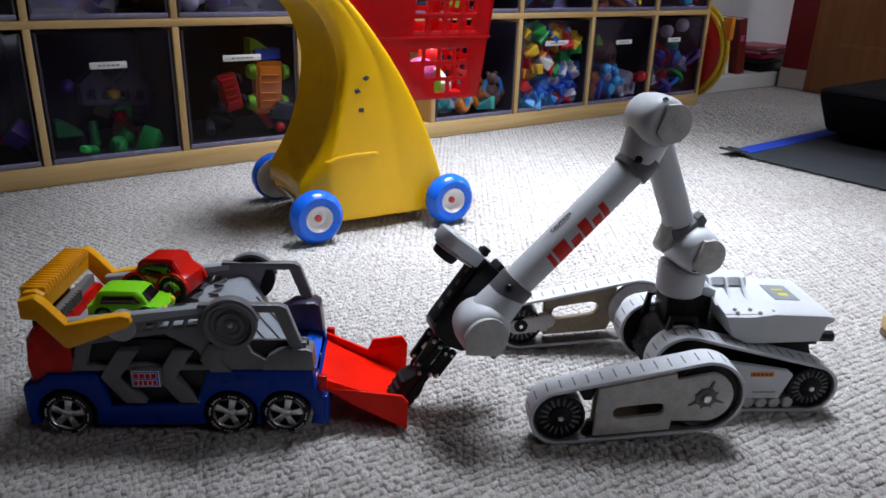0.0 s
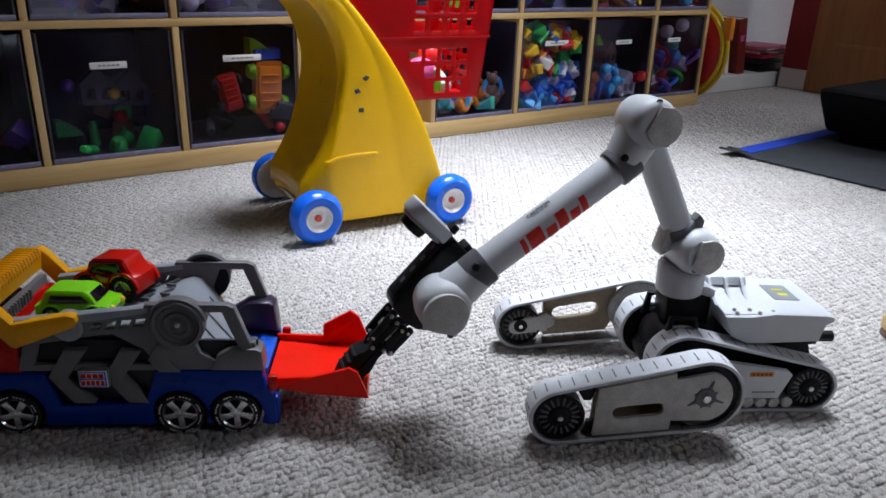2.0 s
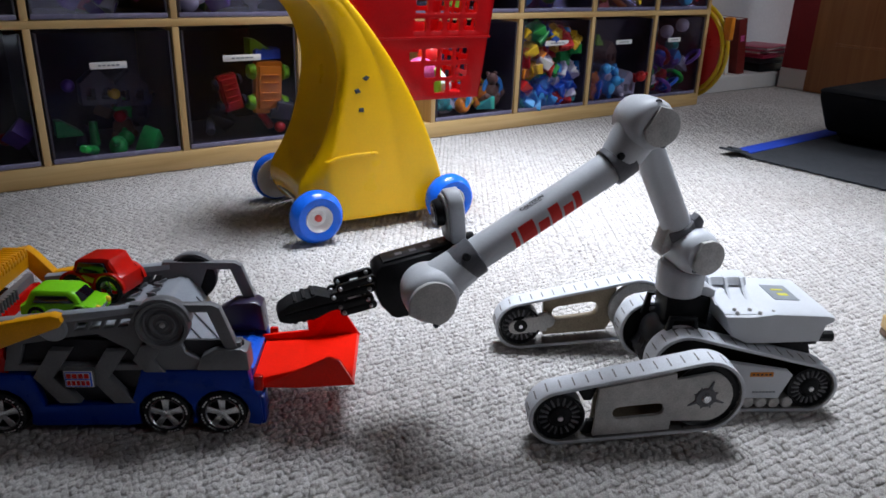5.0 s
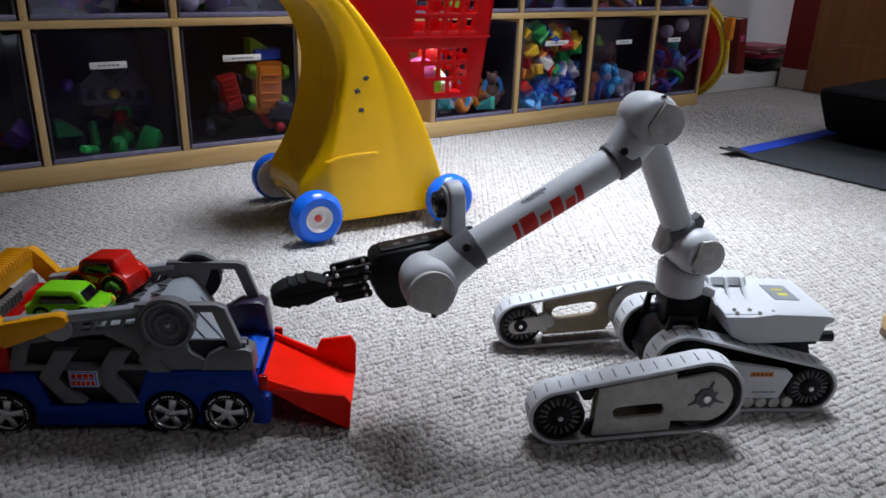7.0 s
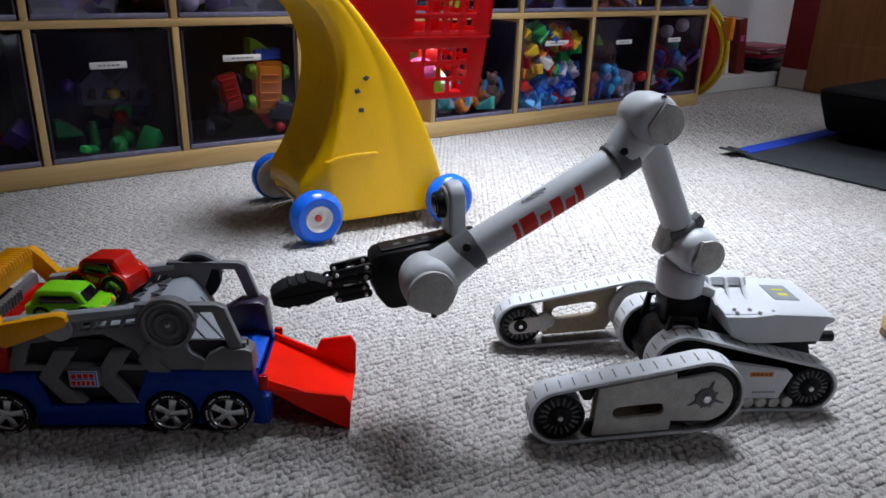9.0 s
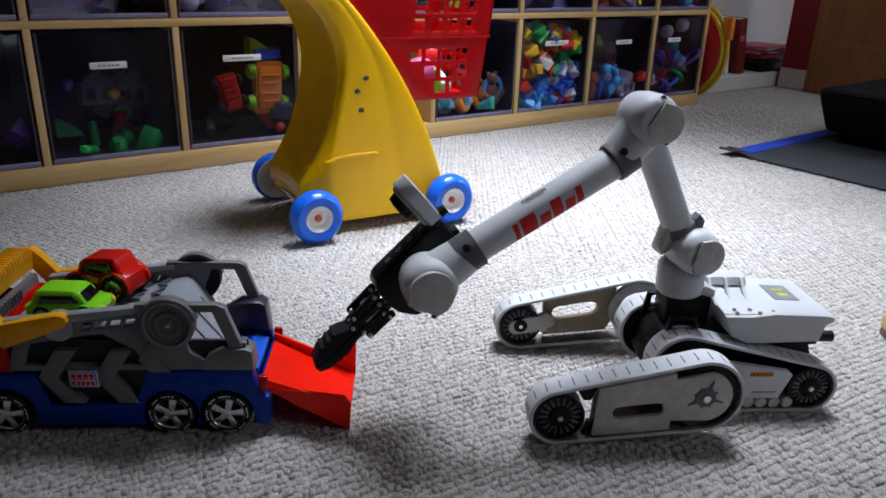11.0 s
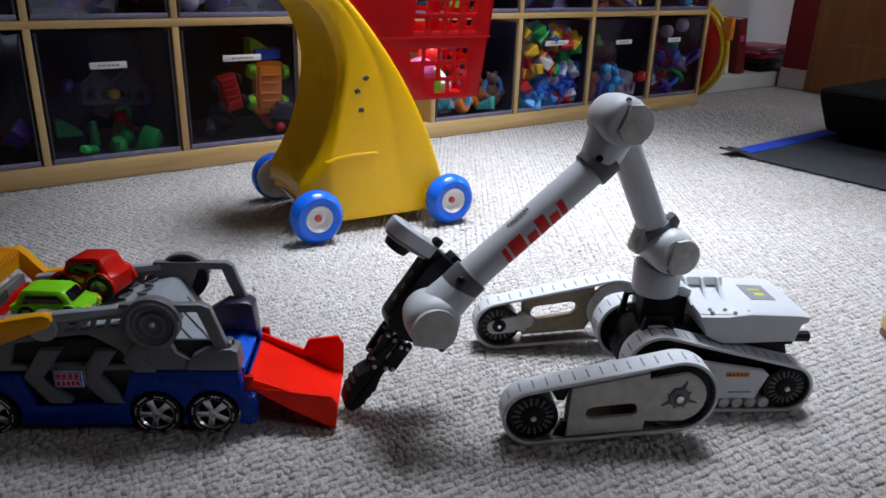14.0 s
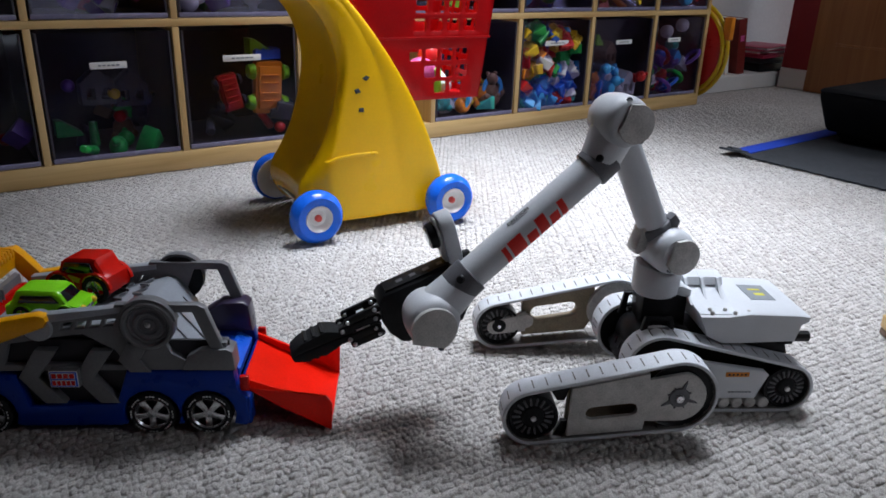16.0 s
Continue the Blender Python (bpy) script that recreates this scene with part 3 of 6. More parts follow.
put("bear", "green", 2.68, 0.09, 0.05)
# teal cone, blue ring and a peg
put("ring", "sky", 1.80, 0.1, 0.05)
put("bear", "teal", 1.565, 0.085, 0.05, 0, 8, 0)
put("peg", "yellow", 1.66, 0.085, 0.05, 0, 60, 0)
put("peg", "orange", 1.73, 0.09, 0.05, 0, -40, 0)
put("bear", "brown", 1.79, 0.11, 0.05)
# toys of the left bins, some in darker colours for the dimness there
put("small_ball", "yellow", 0.46, 0.2, 0.1, 0, 10, 0)
put("small_ball", "red", 0.475, 0.13, 0.12)
put("bear", "brown", 0.485, 0.08, 0.14)
put("wedge", "green", 0.49, 0.15, 0.14, 0, 30, 0)
put("small_ball", "violet", 0.35, 0.225, 0.12)
put("peg", "green", 0.40, 0.07, 0.12)
put("wedge", "green", 0.34, 0.10, 0.15)
put("house", "dark", 0.42, 0.19, 0.12)
put("house", "dark", 0.51, 0.18, 0.12)


def tipped_vehicle(at, body, wheel, label, s=1.0):
    v = thing("toy_vehicle", at, label, "toy vehicle")
    bm = box(-0.034 * s, 0.034 * s, -0.012, 0.02, -0.062 * s, 0.062 * s, 0.008)
    box(-0.027 * s, 0.027 * s, -0.02, -0.01, -0.05 * s, 0.05 * s, 0.004, bm=bm)
    part("underside", bm, body, v)
    for x in (-1, 1):
        for z in (-1, 1):
            part("wheel", rod((x * 0.034 * s, 0.0, z * 0.036 * s), (x * 0.05 * s, 0.0, z * 0.036 * s), 0.019 * s, 0.016 * s, 20, rim=0.003), wheel, v)
    det = bmesh.new()
    for z in (-0.03, -0.012, 0.012, 0.03):
        rod((-0.02 * s, -0.022, z * s), (0.02 * s, -0.022, z * s), 0.0025, n=8, bm=det)
    part("axle_ribs", det, body, v)


tipped_vehicle(pose(0.900, SY + 0.046, 0.214, 0, 4, 0), TOY["orange"], TOY["lime"], "orange toy vehicle with lime wheels tipped against the bin front", 1.3)
tipped_vehicle(pose(0.782, SY + 0.055, 0.205, 0, -12, 0), TOY["red"], TOY["dark"], "small red toy car tipped up in the bin", 0.9)
put("wedge", "lime", 0.885, 0.315, 0.07, 0, 0, 0)
put("long_block", "blue", 0.90, 0.298, 0.06, 0, 0, 10)
put("block", "dark", 0.945, 0.14, 0.05, 20, 10, 0)
put("long_block", "dark", 0.94, 0.12, 0.05, 20, 10, 0)

# ---------------------------------------------------------------- push cart
CART_AT = pose(0.6772, 1.4215, 0, 0, 0, -6.017)
cart = thing("toy_shopping_cart", CART_AT, "yellow plastic toy shopping cart with a red basket and blue wheels", "toy shopping cart")
CY0, CY1 = 0.032, 0.318
# height, back edge on the near face, front edge, near-face crease, width pinch
prof = [(0.020, 0.012, 0.290, 0.04), (0.034, 0.004, 0.320, 0.05), (0.07, -0.022, 0.343, 0.052), (0.111, -0.03, 0.338, 0.048), (0.16, 0.01, 0.320, 0.042), (0.205, 0.036, 0.304, 0.058), (0.26, 0.056, 0.279, 0.068),
        (0.301, 0.068, 0.257, 0.078), (0.345, 0.076, 0.232, 0.086), (0.385, 0.075, 0.206, 0.09), (0.42, 0.065, 0.181, 0.084), (0.458, 0.052, 0.152, 0.072), (0.49, 0.032, 0.125, 0.055), (0.515, 0.006, 0.101, 0.036), (0.56, -0.05, 0.06, -0.01), (0.60, -0.085, 0.015, -0.05)]
secs = []
for z, xb, xf, xc in prof:
    # a long ring round the moulding: soft corners, a raised crease on the sides, a hollow back
    e = 0.012
    f = max(0.0, 1 - abs(z - 0.2) / 0.25)
    xa = xb + 0.5 * (xc - xb)
    ring = [(xb + 0.012, CY0 + 0.05), (xb + 0.002, CY0 + 0.03), (xa, CY0 + 0.014), (xc, CY0 + 0.002), (xc + 0.008, CY0), (xc + 0.45 * (xf - xc), CY0 - 0.002), (xc + 0.62 * (xf - xc), CY0 + 0.001 + 0.004 * f), (xc + 0.66 * (xf - xc), CY0), (xf - e, CY0), (xf - 0.3 * e, CY0 + 0.3 * e), (xf, CY0 + e)]
    ring += [(xf, (CY0 + CY1) / 2)]
    ring += [(x, CY0 + CY1 - y) for x, y in ring[:11][::-1]]
    ring += [(xb + 0.02, (CY0 + CY1) / 2)]
    secs.append([(x, y, z) for x, y in ring])
bm = loft(secs)
body = part("body", bm, M_YELLOW, cart, "smooth yellow blow-moulded cart body")
sd_ = body.modifiers.new("round", "SUBSURF")
sd_.levels = sd_.render_levels = 2
# moulded shelf line, and dark plates for the shade in the screw holes, on the near face
part("moulded_step", prism([(0.036, 0.172), (0.06, 0.181), (0.11, 0.187), (0.158, 0.186), (0.164, 0.182), (0.158, 0.179), (0.11, 0.179), (0.06, 0.173)], CY0 - 0.004, CY0 + 0.01, 0.003), M_YELLOW, body)
for x, z, a in ((0.135, 0.352, 20), (0.115, 0.325, 80), (0.124, 0.283, 60)):
    part("screw_hole", prism([(x + 0.009 * math.cos(radians(a + k)), z + 0.006 * math.sin(radians(a + k))) for k in (0, 70, 160, 250)], CY0 - 0.0035, CY0 + 0.002, 0.0008), M_HOLE, body, "dark plate for the shade in a moulded screw hole")


def cart_wheel(x, y, out):
    """A fat blue wheel with a white hub and a red cap; out: -1 if its outer face is towards the near side."""
    o = out
    w = part("wheel", lathe([(0.030, o * 0.020), (0.036, o * 0.024), (0.048, o * 0.024), (0.056, o * 0.017), (0.0605, o * 0.006), (0.0605, -o * 0.006), (0.056, -o * 0.018), (0.05, -o * 0.022), (0.044, -o * 0.021)], "y", 48),
             M_TYRE_BLUE, cart, "glossy bright blue wheel", at=pose(x, y, 0.0605))
    part("hub", lathe([(0.0, o * 0.010), (0.012, o * 0.011), (0.018, o * 0.010), (0.024, o * 0.016), (0.0285, o * 0.0225), (0.0305, o * 0.0225), (0.031, o * 0.018)], "y", 36), M_HUB_WHITE, w, "white wheel hub")
    part("hub_back", lathe([(0.0, -o * 0.016), (0.012, -o * 0.016), (0.05, -o * 0.0235), (0.053, -o * 0.0225), (0.0535, -o * 0.018)], "y", 36), M_HUB_WHITE, w, "white inner wheel disc")
    part("cap", lathe([(0, o * 0.021), (0.004, o * 0.0205), (0.0075, o * 0.017), (0.008, o * 0.01)], "y", 20), M_HUB_RED, w, "small red axle cap")
    return w


for x, y, o in ((0.0, 0.0, -1), (0.338, 0.0, -1), (0.016, 0.352, 1), (0.338, 0.352, 1)):
    cart_wheel(x, y, o)
for x in (0.0, 0.338):
    part("axle", rod((x, 0.005, 0.0605), (x, 0.347, 0.0605), 0.005, n=12), M_STEEL, cart)
    part("axle_socket", box(x + 0.002, x + 0.03, 0.04, 0.31, 0.05, 0.072, 0.005), M_YELLOW, cart)

# red basket with a grid of openings
basket = part("basket_floor", box(0.29, 0.43, 0.062, 0.288, 0.292, 0.297, 0.001), M_CART_RED, cart)


def basket_x(z):
    """Back and front edges of the basket at a height."""
    f = (z - 0.292) / 0.25
    return 0.268 - 0.19 * f, 0.4375 + 0.03 * f + (0.006 if z > 0.431 else 0.0)


for y in (0.05, 0.296):
    holes = []
    for z, xs in ((0.307, (0.332, 0.373)), (0.343, (0.305, 0.347, 0.388)), (0.381, (0.267, 0.308, 0.348, 0.389)), (0.447, (0.274, 0.318, 0.362, 0.406)), (0.486, (0.28, 0.323, 0.366, 0.409)), (0.525, (0.286, 0.329, 0.372, 0.415))):
        for x in xs if y < 0.1 else xs[-1:]:
            holes.append(rounded_rect(x - 0.016, x + 0.016, z, z + 0.027, 0.005, 3))
    out = [(basket_x(0.292)[0], 0.292), (0.4375, 0.292), (basket_x(0.43)[1], 0.43), (basket_x(0.4311)[1], 0.434), (basket_x(0.575)[1], 0.575), (basket_x(0.52)[0] - 0.02, 0.575), (basket_x(0.43)[0], 0.43)]
    part("basket_side", prism(out, y, y + 0.0045, 0.0006, holes=holes), M_CART_RED, cart, "glossy red basket side with rounded openings")
    part("basket_rim_line", prism([(0.165, 0.4305), (0.462, 0.4305), (0.464, 0.4345), (0.163, 0.4345)], y - 0.003 if y < 0.1 else y + 0.003, y + 0.002 if y < 0.1 else y + 0.0075, 0.0008), M_CART_RED, cart)
for z0, z1 in ((0.292, 0.308), (0.335, 0.345), (0.371, 0.383), (0.409, 0.449), (0.475, 0.487), (0.513, 0.575)):
    xa, xb = basket_x(z0)[1], basket_x(z1)[1]
    bar = loft([[(xa, 0.05, z0), (xa, 0.30, z0), (xa - 0.0045, 0.30, z0), (xa - 0.0045, 0.05, z0)], [(xb, 0.05, z1), (xb, 0.30, z1), (xb - 0.0045, 0.30, z1), (xb - 0.0045, 0.05, z1)]])
    part("basket_bar", bar, M_CART_RED, cart, smooth=False)
for k in range(8):
    y = 0.05 + 0.0347 * k
    xa, xb = basket_x(0.292)[1], basket_x(0.575)[1]
    bar = loft([[(xa, y, 0.292), (xa, y + 0.009, 0.292), (xa - 0.004, y + 0.009, 0.292), (xa - 0.004, y, 0.292)], [(xb, y, 0.575), (xb, y + 0.009, 0.575), (xb - 0.004, y + 0.009, 0.575), (xb - 0.004, y, 0.575)]])
    part("basket_bar", bar, M_CART_RED, cart, smooth=False)
part("basket_back", loft([[(0.268, 0.055, 0.292), (0.268, 0.295, 0.292), (0.273, 0.295, 0.292), (0.273, 0.055, 0.292)], [(0.052, 0.055, 0.575), (0.052, 0.295, 0.575), (0.057, 0.295, 0.575), (0.057, 0.055, 0.575)]]), M_CART_RED, cart)


def in_cart(name, bm, mat, label, cat):
    ob = part(name, bm, mat, None)
    ob.matrix_basis = CART_AT
    return tagged(ob, label, cat)


in_cart("toy_food", ball((0.30, 0.09, 0.345), 0.04, scale=(1, 0.8, 1), n=20), TOY["pink"], "round pink toy lying in the red basket", "toy")
in_cart("toy_food", rod((0.33, 0.085, 0.302), (0.33, 0.085, 0.36), 0.022, 0.02, 20, rim=0.004), TOY["lime"], "lime green toy tin standing in the basket", "toy")
in_cart("toy_food", rod((0.365, 0.08, 0.315), (0.405, 0.2, 0.330), 0.015, 0.013, 16, rim=0.005), TOY["white"], "pale toy tube lying in the basket", "toy")
in_cart("toy_food", ball((0.345, 0.13, 0.38), 0.03, n=18), TOY["red"], "round red toy in the basket", "toy")

# ---------------------------------------------------------------- by the far wall
tunnel = thing("play_tunnel", pose(3.035, 2.295, 0.238), "folded red and yellow round play tunnel leaning beside the shelf", "play tunnel")
part("red_disc", lathe([(0, -0.004), (0.12, -0.010), (0.19, -0.008), (0.2, 0.0), (0.19, 0.028), (0.1, 0.03), (0, 0.03)], "x", 40), TOY["red"], tunnel)
for r, x, rr in ((0.205, 0.0, 0.010), (0.222, 0.012, 0.0095), (0.200, 0.026, 0.01)):
    ring = lathe([(r + rr * math.cos(radians(a)), x + rr * math.sin(radians(a))) for a in range(0, 361, 45)], "x", 56)
    part("hoop", ring, TOY["yellow"] if x != 0.026 else TOY["red"], tunnel, "yellow fabric hoop edge")
part("strap", box(0.0, 0.03, -0.23, -0.19, 0.06, 0.16, 0.006), TOY["orange"], tunnel)


def book(name, at, w, d, h, mat, label, cat="book"):
    b = thing(name, at, label, cat)
    part("cover", box(-w / 2, -w / 2 + 0.002, 0, d, 0, h, 0.0006), mat, b)
    part("cover", box(w / 2 - 0.002, w / 2, 0, d, 0, h, 0.0006), mat, b)
    part("spine", box(-w / 2, w / 2, -0.002, 0.0005, 0, h, 0.0008), mat, b)
    part("pages", box(-w / 2 + 0.0025, w / 2 - 0.0025, 0.001, d - 0.004, 0.003, h - 0.003), M_LABEL, b)
    return b


M_BOOK = material("dark_red_book_cloth", (0.20, 0.02, 0.015), 0.5, vary=0.15)
M_PINK = material("pink_folder", (0.5, 0.05, 0.11), 0.4, vary=0.15)
rb_ = book("book", pose(3.64, 2.38, 0.076, 0, -7, -14), 0.05, 0.19, 0.285, M_BOOK, "dark red hardback book leaning on the white ledge")
part("spine_mark", box(-0.012, 0.012, -0.0032, -0.0022, 0.17, 0.2), TOY["pink"], rb_)
book("folder", pose(3.55, 2.40, 0.076, 0, -8, -8), 0.022, 0.19, 0.26, M_LABEL, "white paper folder leaning on the ledge", "folder")
for k, (z, m, rz) in enumerate(((0.152, M_PINK, 6), (0.172, M_PINK, -4), (0.192, M_PINK, 9))):
    f = thing("folder", pose(3.93, 2.47, z, 0, 0, rz), "pink plastic folder stacked on the ledge", "folder", group="stack of pink folders")
    part("cover", box(-0.16, 0.16, -0.11, 0.11, 0.0, 0.003, 0.001), m, f)
    part("cover", box(-0.16, 0.16, -0.11, 0.11, 0.014, 0.017, 0.001), m, f)
    part("sheets", box(-0.155, 0.155, -0.105, 0.105, 0.0035, 0.0135), M_LABEL if k else M_PINK, f)
bx_ = thing("storage_tray", pose(3.94, 2.47, 0.076), "black plastic tray under the pink folders", "tray")
part("tray_body", box(-0.14, 0.15, -0.1, 0.1, 0.0, 0.045, 0.006), M_BLACK, bx_)
part("tray_lid", box(-0.15, 0.16, -0.105, 0.105, 0.046, 0.0755, 0.006), M_T_DARK, bx_)

# mat with a blue binding, and the black case on it
mat_ = thing("floor_mat", pose(2.275, 1.485, 0.0, 0, 0, 2.2), "dark grey woven floor mat with a bright blue edge binding", "mat")
gm = bmesh.new()
nx, ny = 40, 98
vs = [[gm.verts.new((1.05 * i / nx + (0.009 * noise.noise((j * 0.37, 0, 3)) if i == 0 else 0), -0.98 * j / ny, 0.006 + 0.0014 * (j % 2) + 0.0015 * noise.noise((i * 0.5, j * 0.2, 0)) + (0.02 * max(0, 1 - (i * 1.05 / nx + j * 0.98 / ny) / 0.10)) )) for j in range(ny + 1)] for i in range(nx + 1)]
for i, j in itertools.product(range(nx), range(ny)):
    gm.faces.new((vs[i][j], vs[i][j + 1], vs[i + 1][j + 1], vs[i + 1][j]))
ext = bmesh.ops.extrude_face_region(gm, geom=gm.faces[:])
for q in ext["geom"]:
    if isinstance(q, bmesh.types.BMVert):
        q.co.z -= 0.005
part("weave", gm, M_MAT, mat_)
part("binding", box(0.05, 1.05, -0.062, 0.004, 0.004, 0.0095, 0.002), M_MAT_BLUE, mat_, "bright blue fabric binding")
part("curled_corner", prism([(-0.035, 0.02), (-0.03, 0.026), (0.02, 0.016), (0.07, 0.008), (0.07, 0.003), (0.02, 0.009)], -0.05, 0.012, 0.001), M_MAT, mat_, "curled frayed corner")
case = thing("storage_case", pose(2.735, 1.10, 0.008, 0, 0, 3), "black plastic storage case standing on the mat", "storage case")
secs = []
for z, dx in ((0.04, 0.05), (0.052, 0.04), (0.14, 0.008), (0.165, 0.0), (0.178, 0.0)):
    secs.append([(x, y, z) for x, y in rounded_rect(dx, 0.75 - dx, dx * 0.6, 0.34 - dx * 0.6, 0.02)])
part("tub", loft(secs), M_CASE, case, "tapered black plastic tub")
part("lid", loft([[(x, y, z) for x, y in rounded_rect(0.0 + e, 0.75 - e, e, 0.34 - e, 0.022)] for z, e in ((0.1785, 0.0), (0.186, -0.004), (0.194, 0.004), (0.198, 0.018))]), M_CASE, case, "grey-black lid")
part("foot", loft([[(x, y, z) for x, y in rounded_rect(0.09 + e, 0.66, 0.03 + e, 0.29, 0.02)] for z, e in ((0.0, 0.03), (0.018, 0.02), (0.02, 0.0), (0.0395, -0.01))]), M_CASE, case, "stepped black base")
part("latch", box(0.06, 0.09, -0.012, 0.004, 0.13, 0.165, 0.003), M_CHROME, case, "silver latch")

# a wooden toy block at the carpet's edge of view
blk = thing("wooden_block", pose(1.345, 0.475, 0.0005, 0, 0, -40), "small pale wooden toy block with a dark side", "toy block")
part("wood_body", box(-0.028, 0.028, -0.02, 0.02, 0.012, 0.036, 0.003), M_BIRCH, blk)
part("dark_base", box(-0.027, 0.027, -0.019, 0.019, 0.0, 0.0115, 0.002), TOY["brown"], blk)
# ---------------------------------------------------------------- the robot
# Its own space: x along its length towards the tail, y away from the near side, z up.
RC = 0.02                      # middle line
ROBOT_AT = (0.668, 0.698, 0.0)
TURN = -32.0
robot = thing("tracked_robot", pose(*ROBOT_AT, 0, 0, TURN),
              "light grey tracked robot with flippers and a jointed arm", "robot")


def belt(name, circles, y0, y1, parent, thick=0.0045, slots=True, label=""):
    outer = hull([p for cx, cz, r in circles for p in circle_pts(cx, cz, r, 48)])
    # even steps along the outline
    pts, acc = [], 0.0
    ring = outer + outer[:1]
    seg = [math.dist(a, b) for a, b in zip(ring, ring[1:])]
    total, n = sum(seg), 150
    for i in range(n):
        d, k = total * i / n, 0
        while d > seg[k]:
            d -= seg[k]
            k += 1
        f = d / seg[k]
        pts.append((ring[k][0] + f * (ring[k + 1][0] - ring[k][0]), ring[k][1] + f * (ring[k + 1][1] - ring[k][1])))
    nor = []
    for i in range(n):
        a, b = pts[i - 1], pts[(i + 1) % n]
        d = math.dist(a, b)
        nor.append(((b[1] - a[1]) / d, -(b[0] - a[0]) / d))
    bm = bmesh.new()
    prof = [(0.0, y0 + 0.001), (0.0, y1 - 0.001), (-0.001, y1), (-thick, y1), (-thick, y0), (-0.001, y0)]
    rings = [[bm.verts.new((p[0] + q[0] * o, y, p[1] + q[1] * o)) for o, y in prof] for p, q in zip(pts, nor)]
    for a, b in zip(rings, rings[1:] + rings[:1]):
        for i in range(len(prof)):
            bm.faces.new((a[i], a[(i + 1) % 6], b[(i + 1) % 6], b[i]))
    ob = part(name, bm, M_BELT, parent, label)
    lining = bmesh.new()
    strip = [(-thick - 0.0003, y0 + 0.002), (-thick - 0.0003, y1 - 0.002), (-thick - 0.0011, y1 - 0.002), (-thick - 0.0011, y0 + 0.002)]
    rings = [[lining.verts.new((p[0] + q[0] * o, y, p[1] + q[1] * o)) for o, y in strip] for p, q in zip(pts, nor)]
    for a, b in zip(rings, rings[1:] + rings[:1]):
        for i in range(4):
            lining.faces.new((a[i], a[(i + 1) % 4], b[(i + 1) % 4], b[i]))
    part("track_lining", lining, M_BELT_IN, ob, "dirty dark lining inside the track")
    # slots across the tread as dark bars, slightly proud, and drive teeth on the inside
    teeth, first = bmesh.new(), None
    w = y1 - y0
    step = max(1, round(n * 0.0165 / total))
    for i in range(0, n, step):
        p, q = pts[i], nor[i]
        ang = math.atan2(q[0], q[1])
        m = Matrix.Translation((p[0], 0, p[1])) @ Matrix.Rotation(ang, 4, "Y")
        if slots:
            if first is None:
                first = part("tread_slot", box(-0.0009, 0.0009, y0 + 0.22 * w, y0 + 0.74 * w, -0.001, 0.0004), M_BELT_IN, ob, "dark bar for a moulded slot across the track", smooth=False, at=m)
            else:
                same("tread_slot", first, ob, m)
        merge(teeth, box(-0.0022, 0.0022, y0 + 0.1 * w, y1 - 0.1 * w, -thick - 0.0022, -thick + 0.0005, 0.0008, seg=1), m)
    tagged(part("drive_teeth", teeth, M_BELT_IN, ob, "dusty drive teeth inside the track", smooth=False), kind="stuff")
    return ob


def spoked_wheel(name, cx, cz, r, y0, y1, parent, mat=None, slits=18):
    """A tyre-less drive wheel with radial slits and a bolted hub; y0 is its near face."""
    mat = mat or M_BLACK
    bm = lathe([(r * 0.42, y0 + 0.004), (r * 0.86, y0 + 0.004), (r * 0.9, y0), (r, y0 + 0.001), (r, y1 - 0.001), (r * 0.9, y1),
                (r * 0.86, y1 - 0.004), (r * 0.42, y1 - 0.004)], "y", 40, at=(cx, 0, cz))
    w = part(name, bm, mat, parent, "black slotted drive wheel")
    # these grey bars stand in for light that shows through the slits
    sp = bmesh.new()
    for i in range(slits):
        a = 2 * math.pi * i / slits
        merge(sp, box(r * 0.5, r * 0.82, y0 + 0.001, y0 + 0.0046, -0.0013, 0.0013, 0.0004, seg=1),
              Matrix.Translation((cx, 0, cz)) @ Matrix.Rotation(a, 4, "Y"))
    part("spokes", sp, M_COLLAR, w, smooth=False)
    hub = lathe([(0, y0 - 0.002), (r * 0.3, y0 - 0.002), (r * 0.42, y0 + 0.001), (r * 0.46, y0 + 0.006), (0, y0 + 0.006)], "y", 28, at=(cx, 0, cz))
    part("hub", hub, M_BLACK_RUB, w)
    bolt = lathe([(0, y0 - 0.0045), (0.0032, y0 - 0.0045), (0.0038, y0 - 0.0035), (0.0038, y0 - 0.0015), (0, y0 - 0.0015)], "y", 14, at=(cx, 0, cz))
    part("bolt", bolt, M_STEEL, w, "steel hub bolt")
    return w


FRONT, PIVOT, REAR = (0.020, 0.0415), (0.211, 0.073), (0.402, 0.0385)


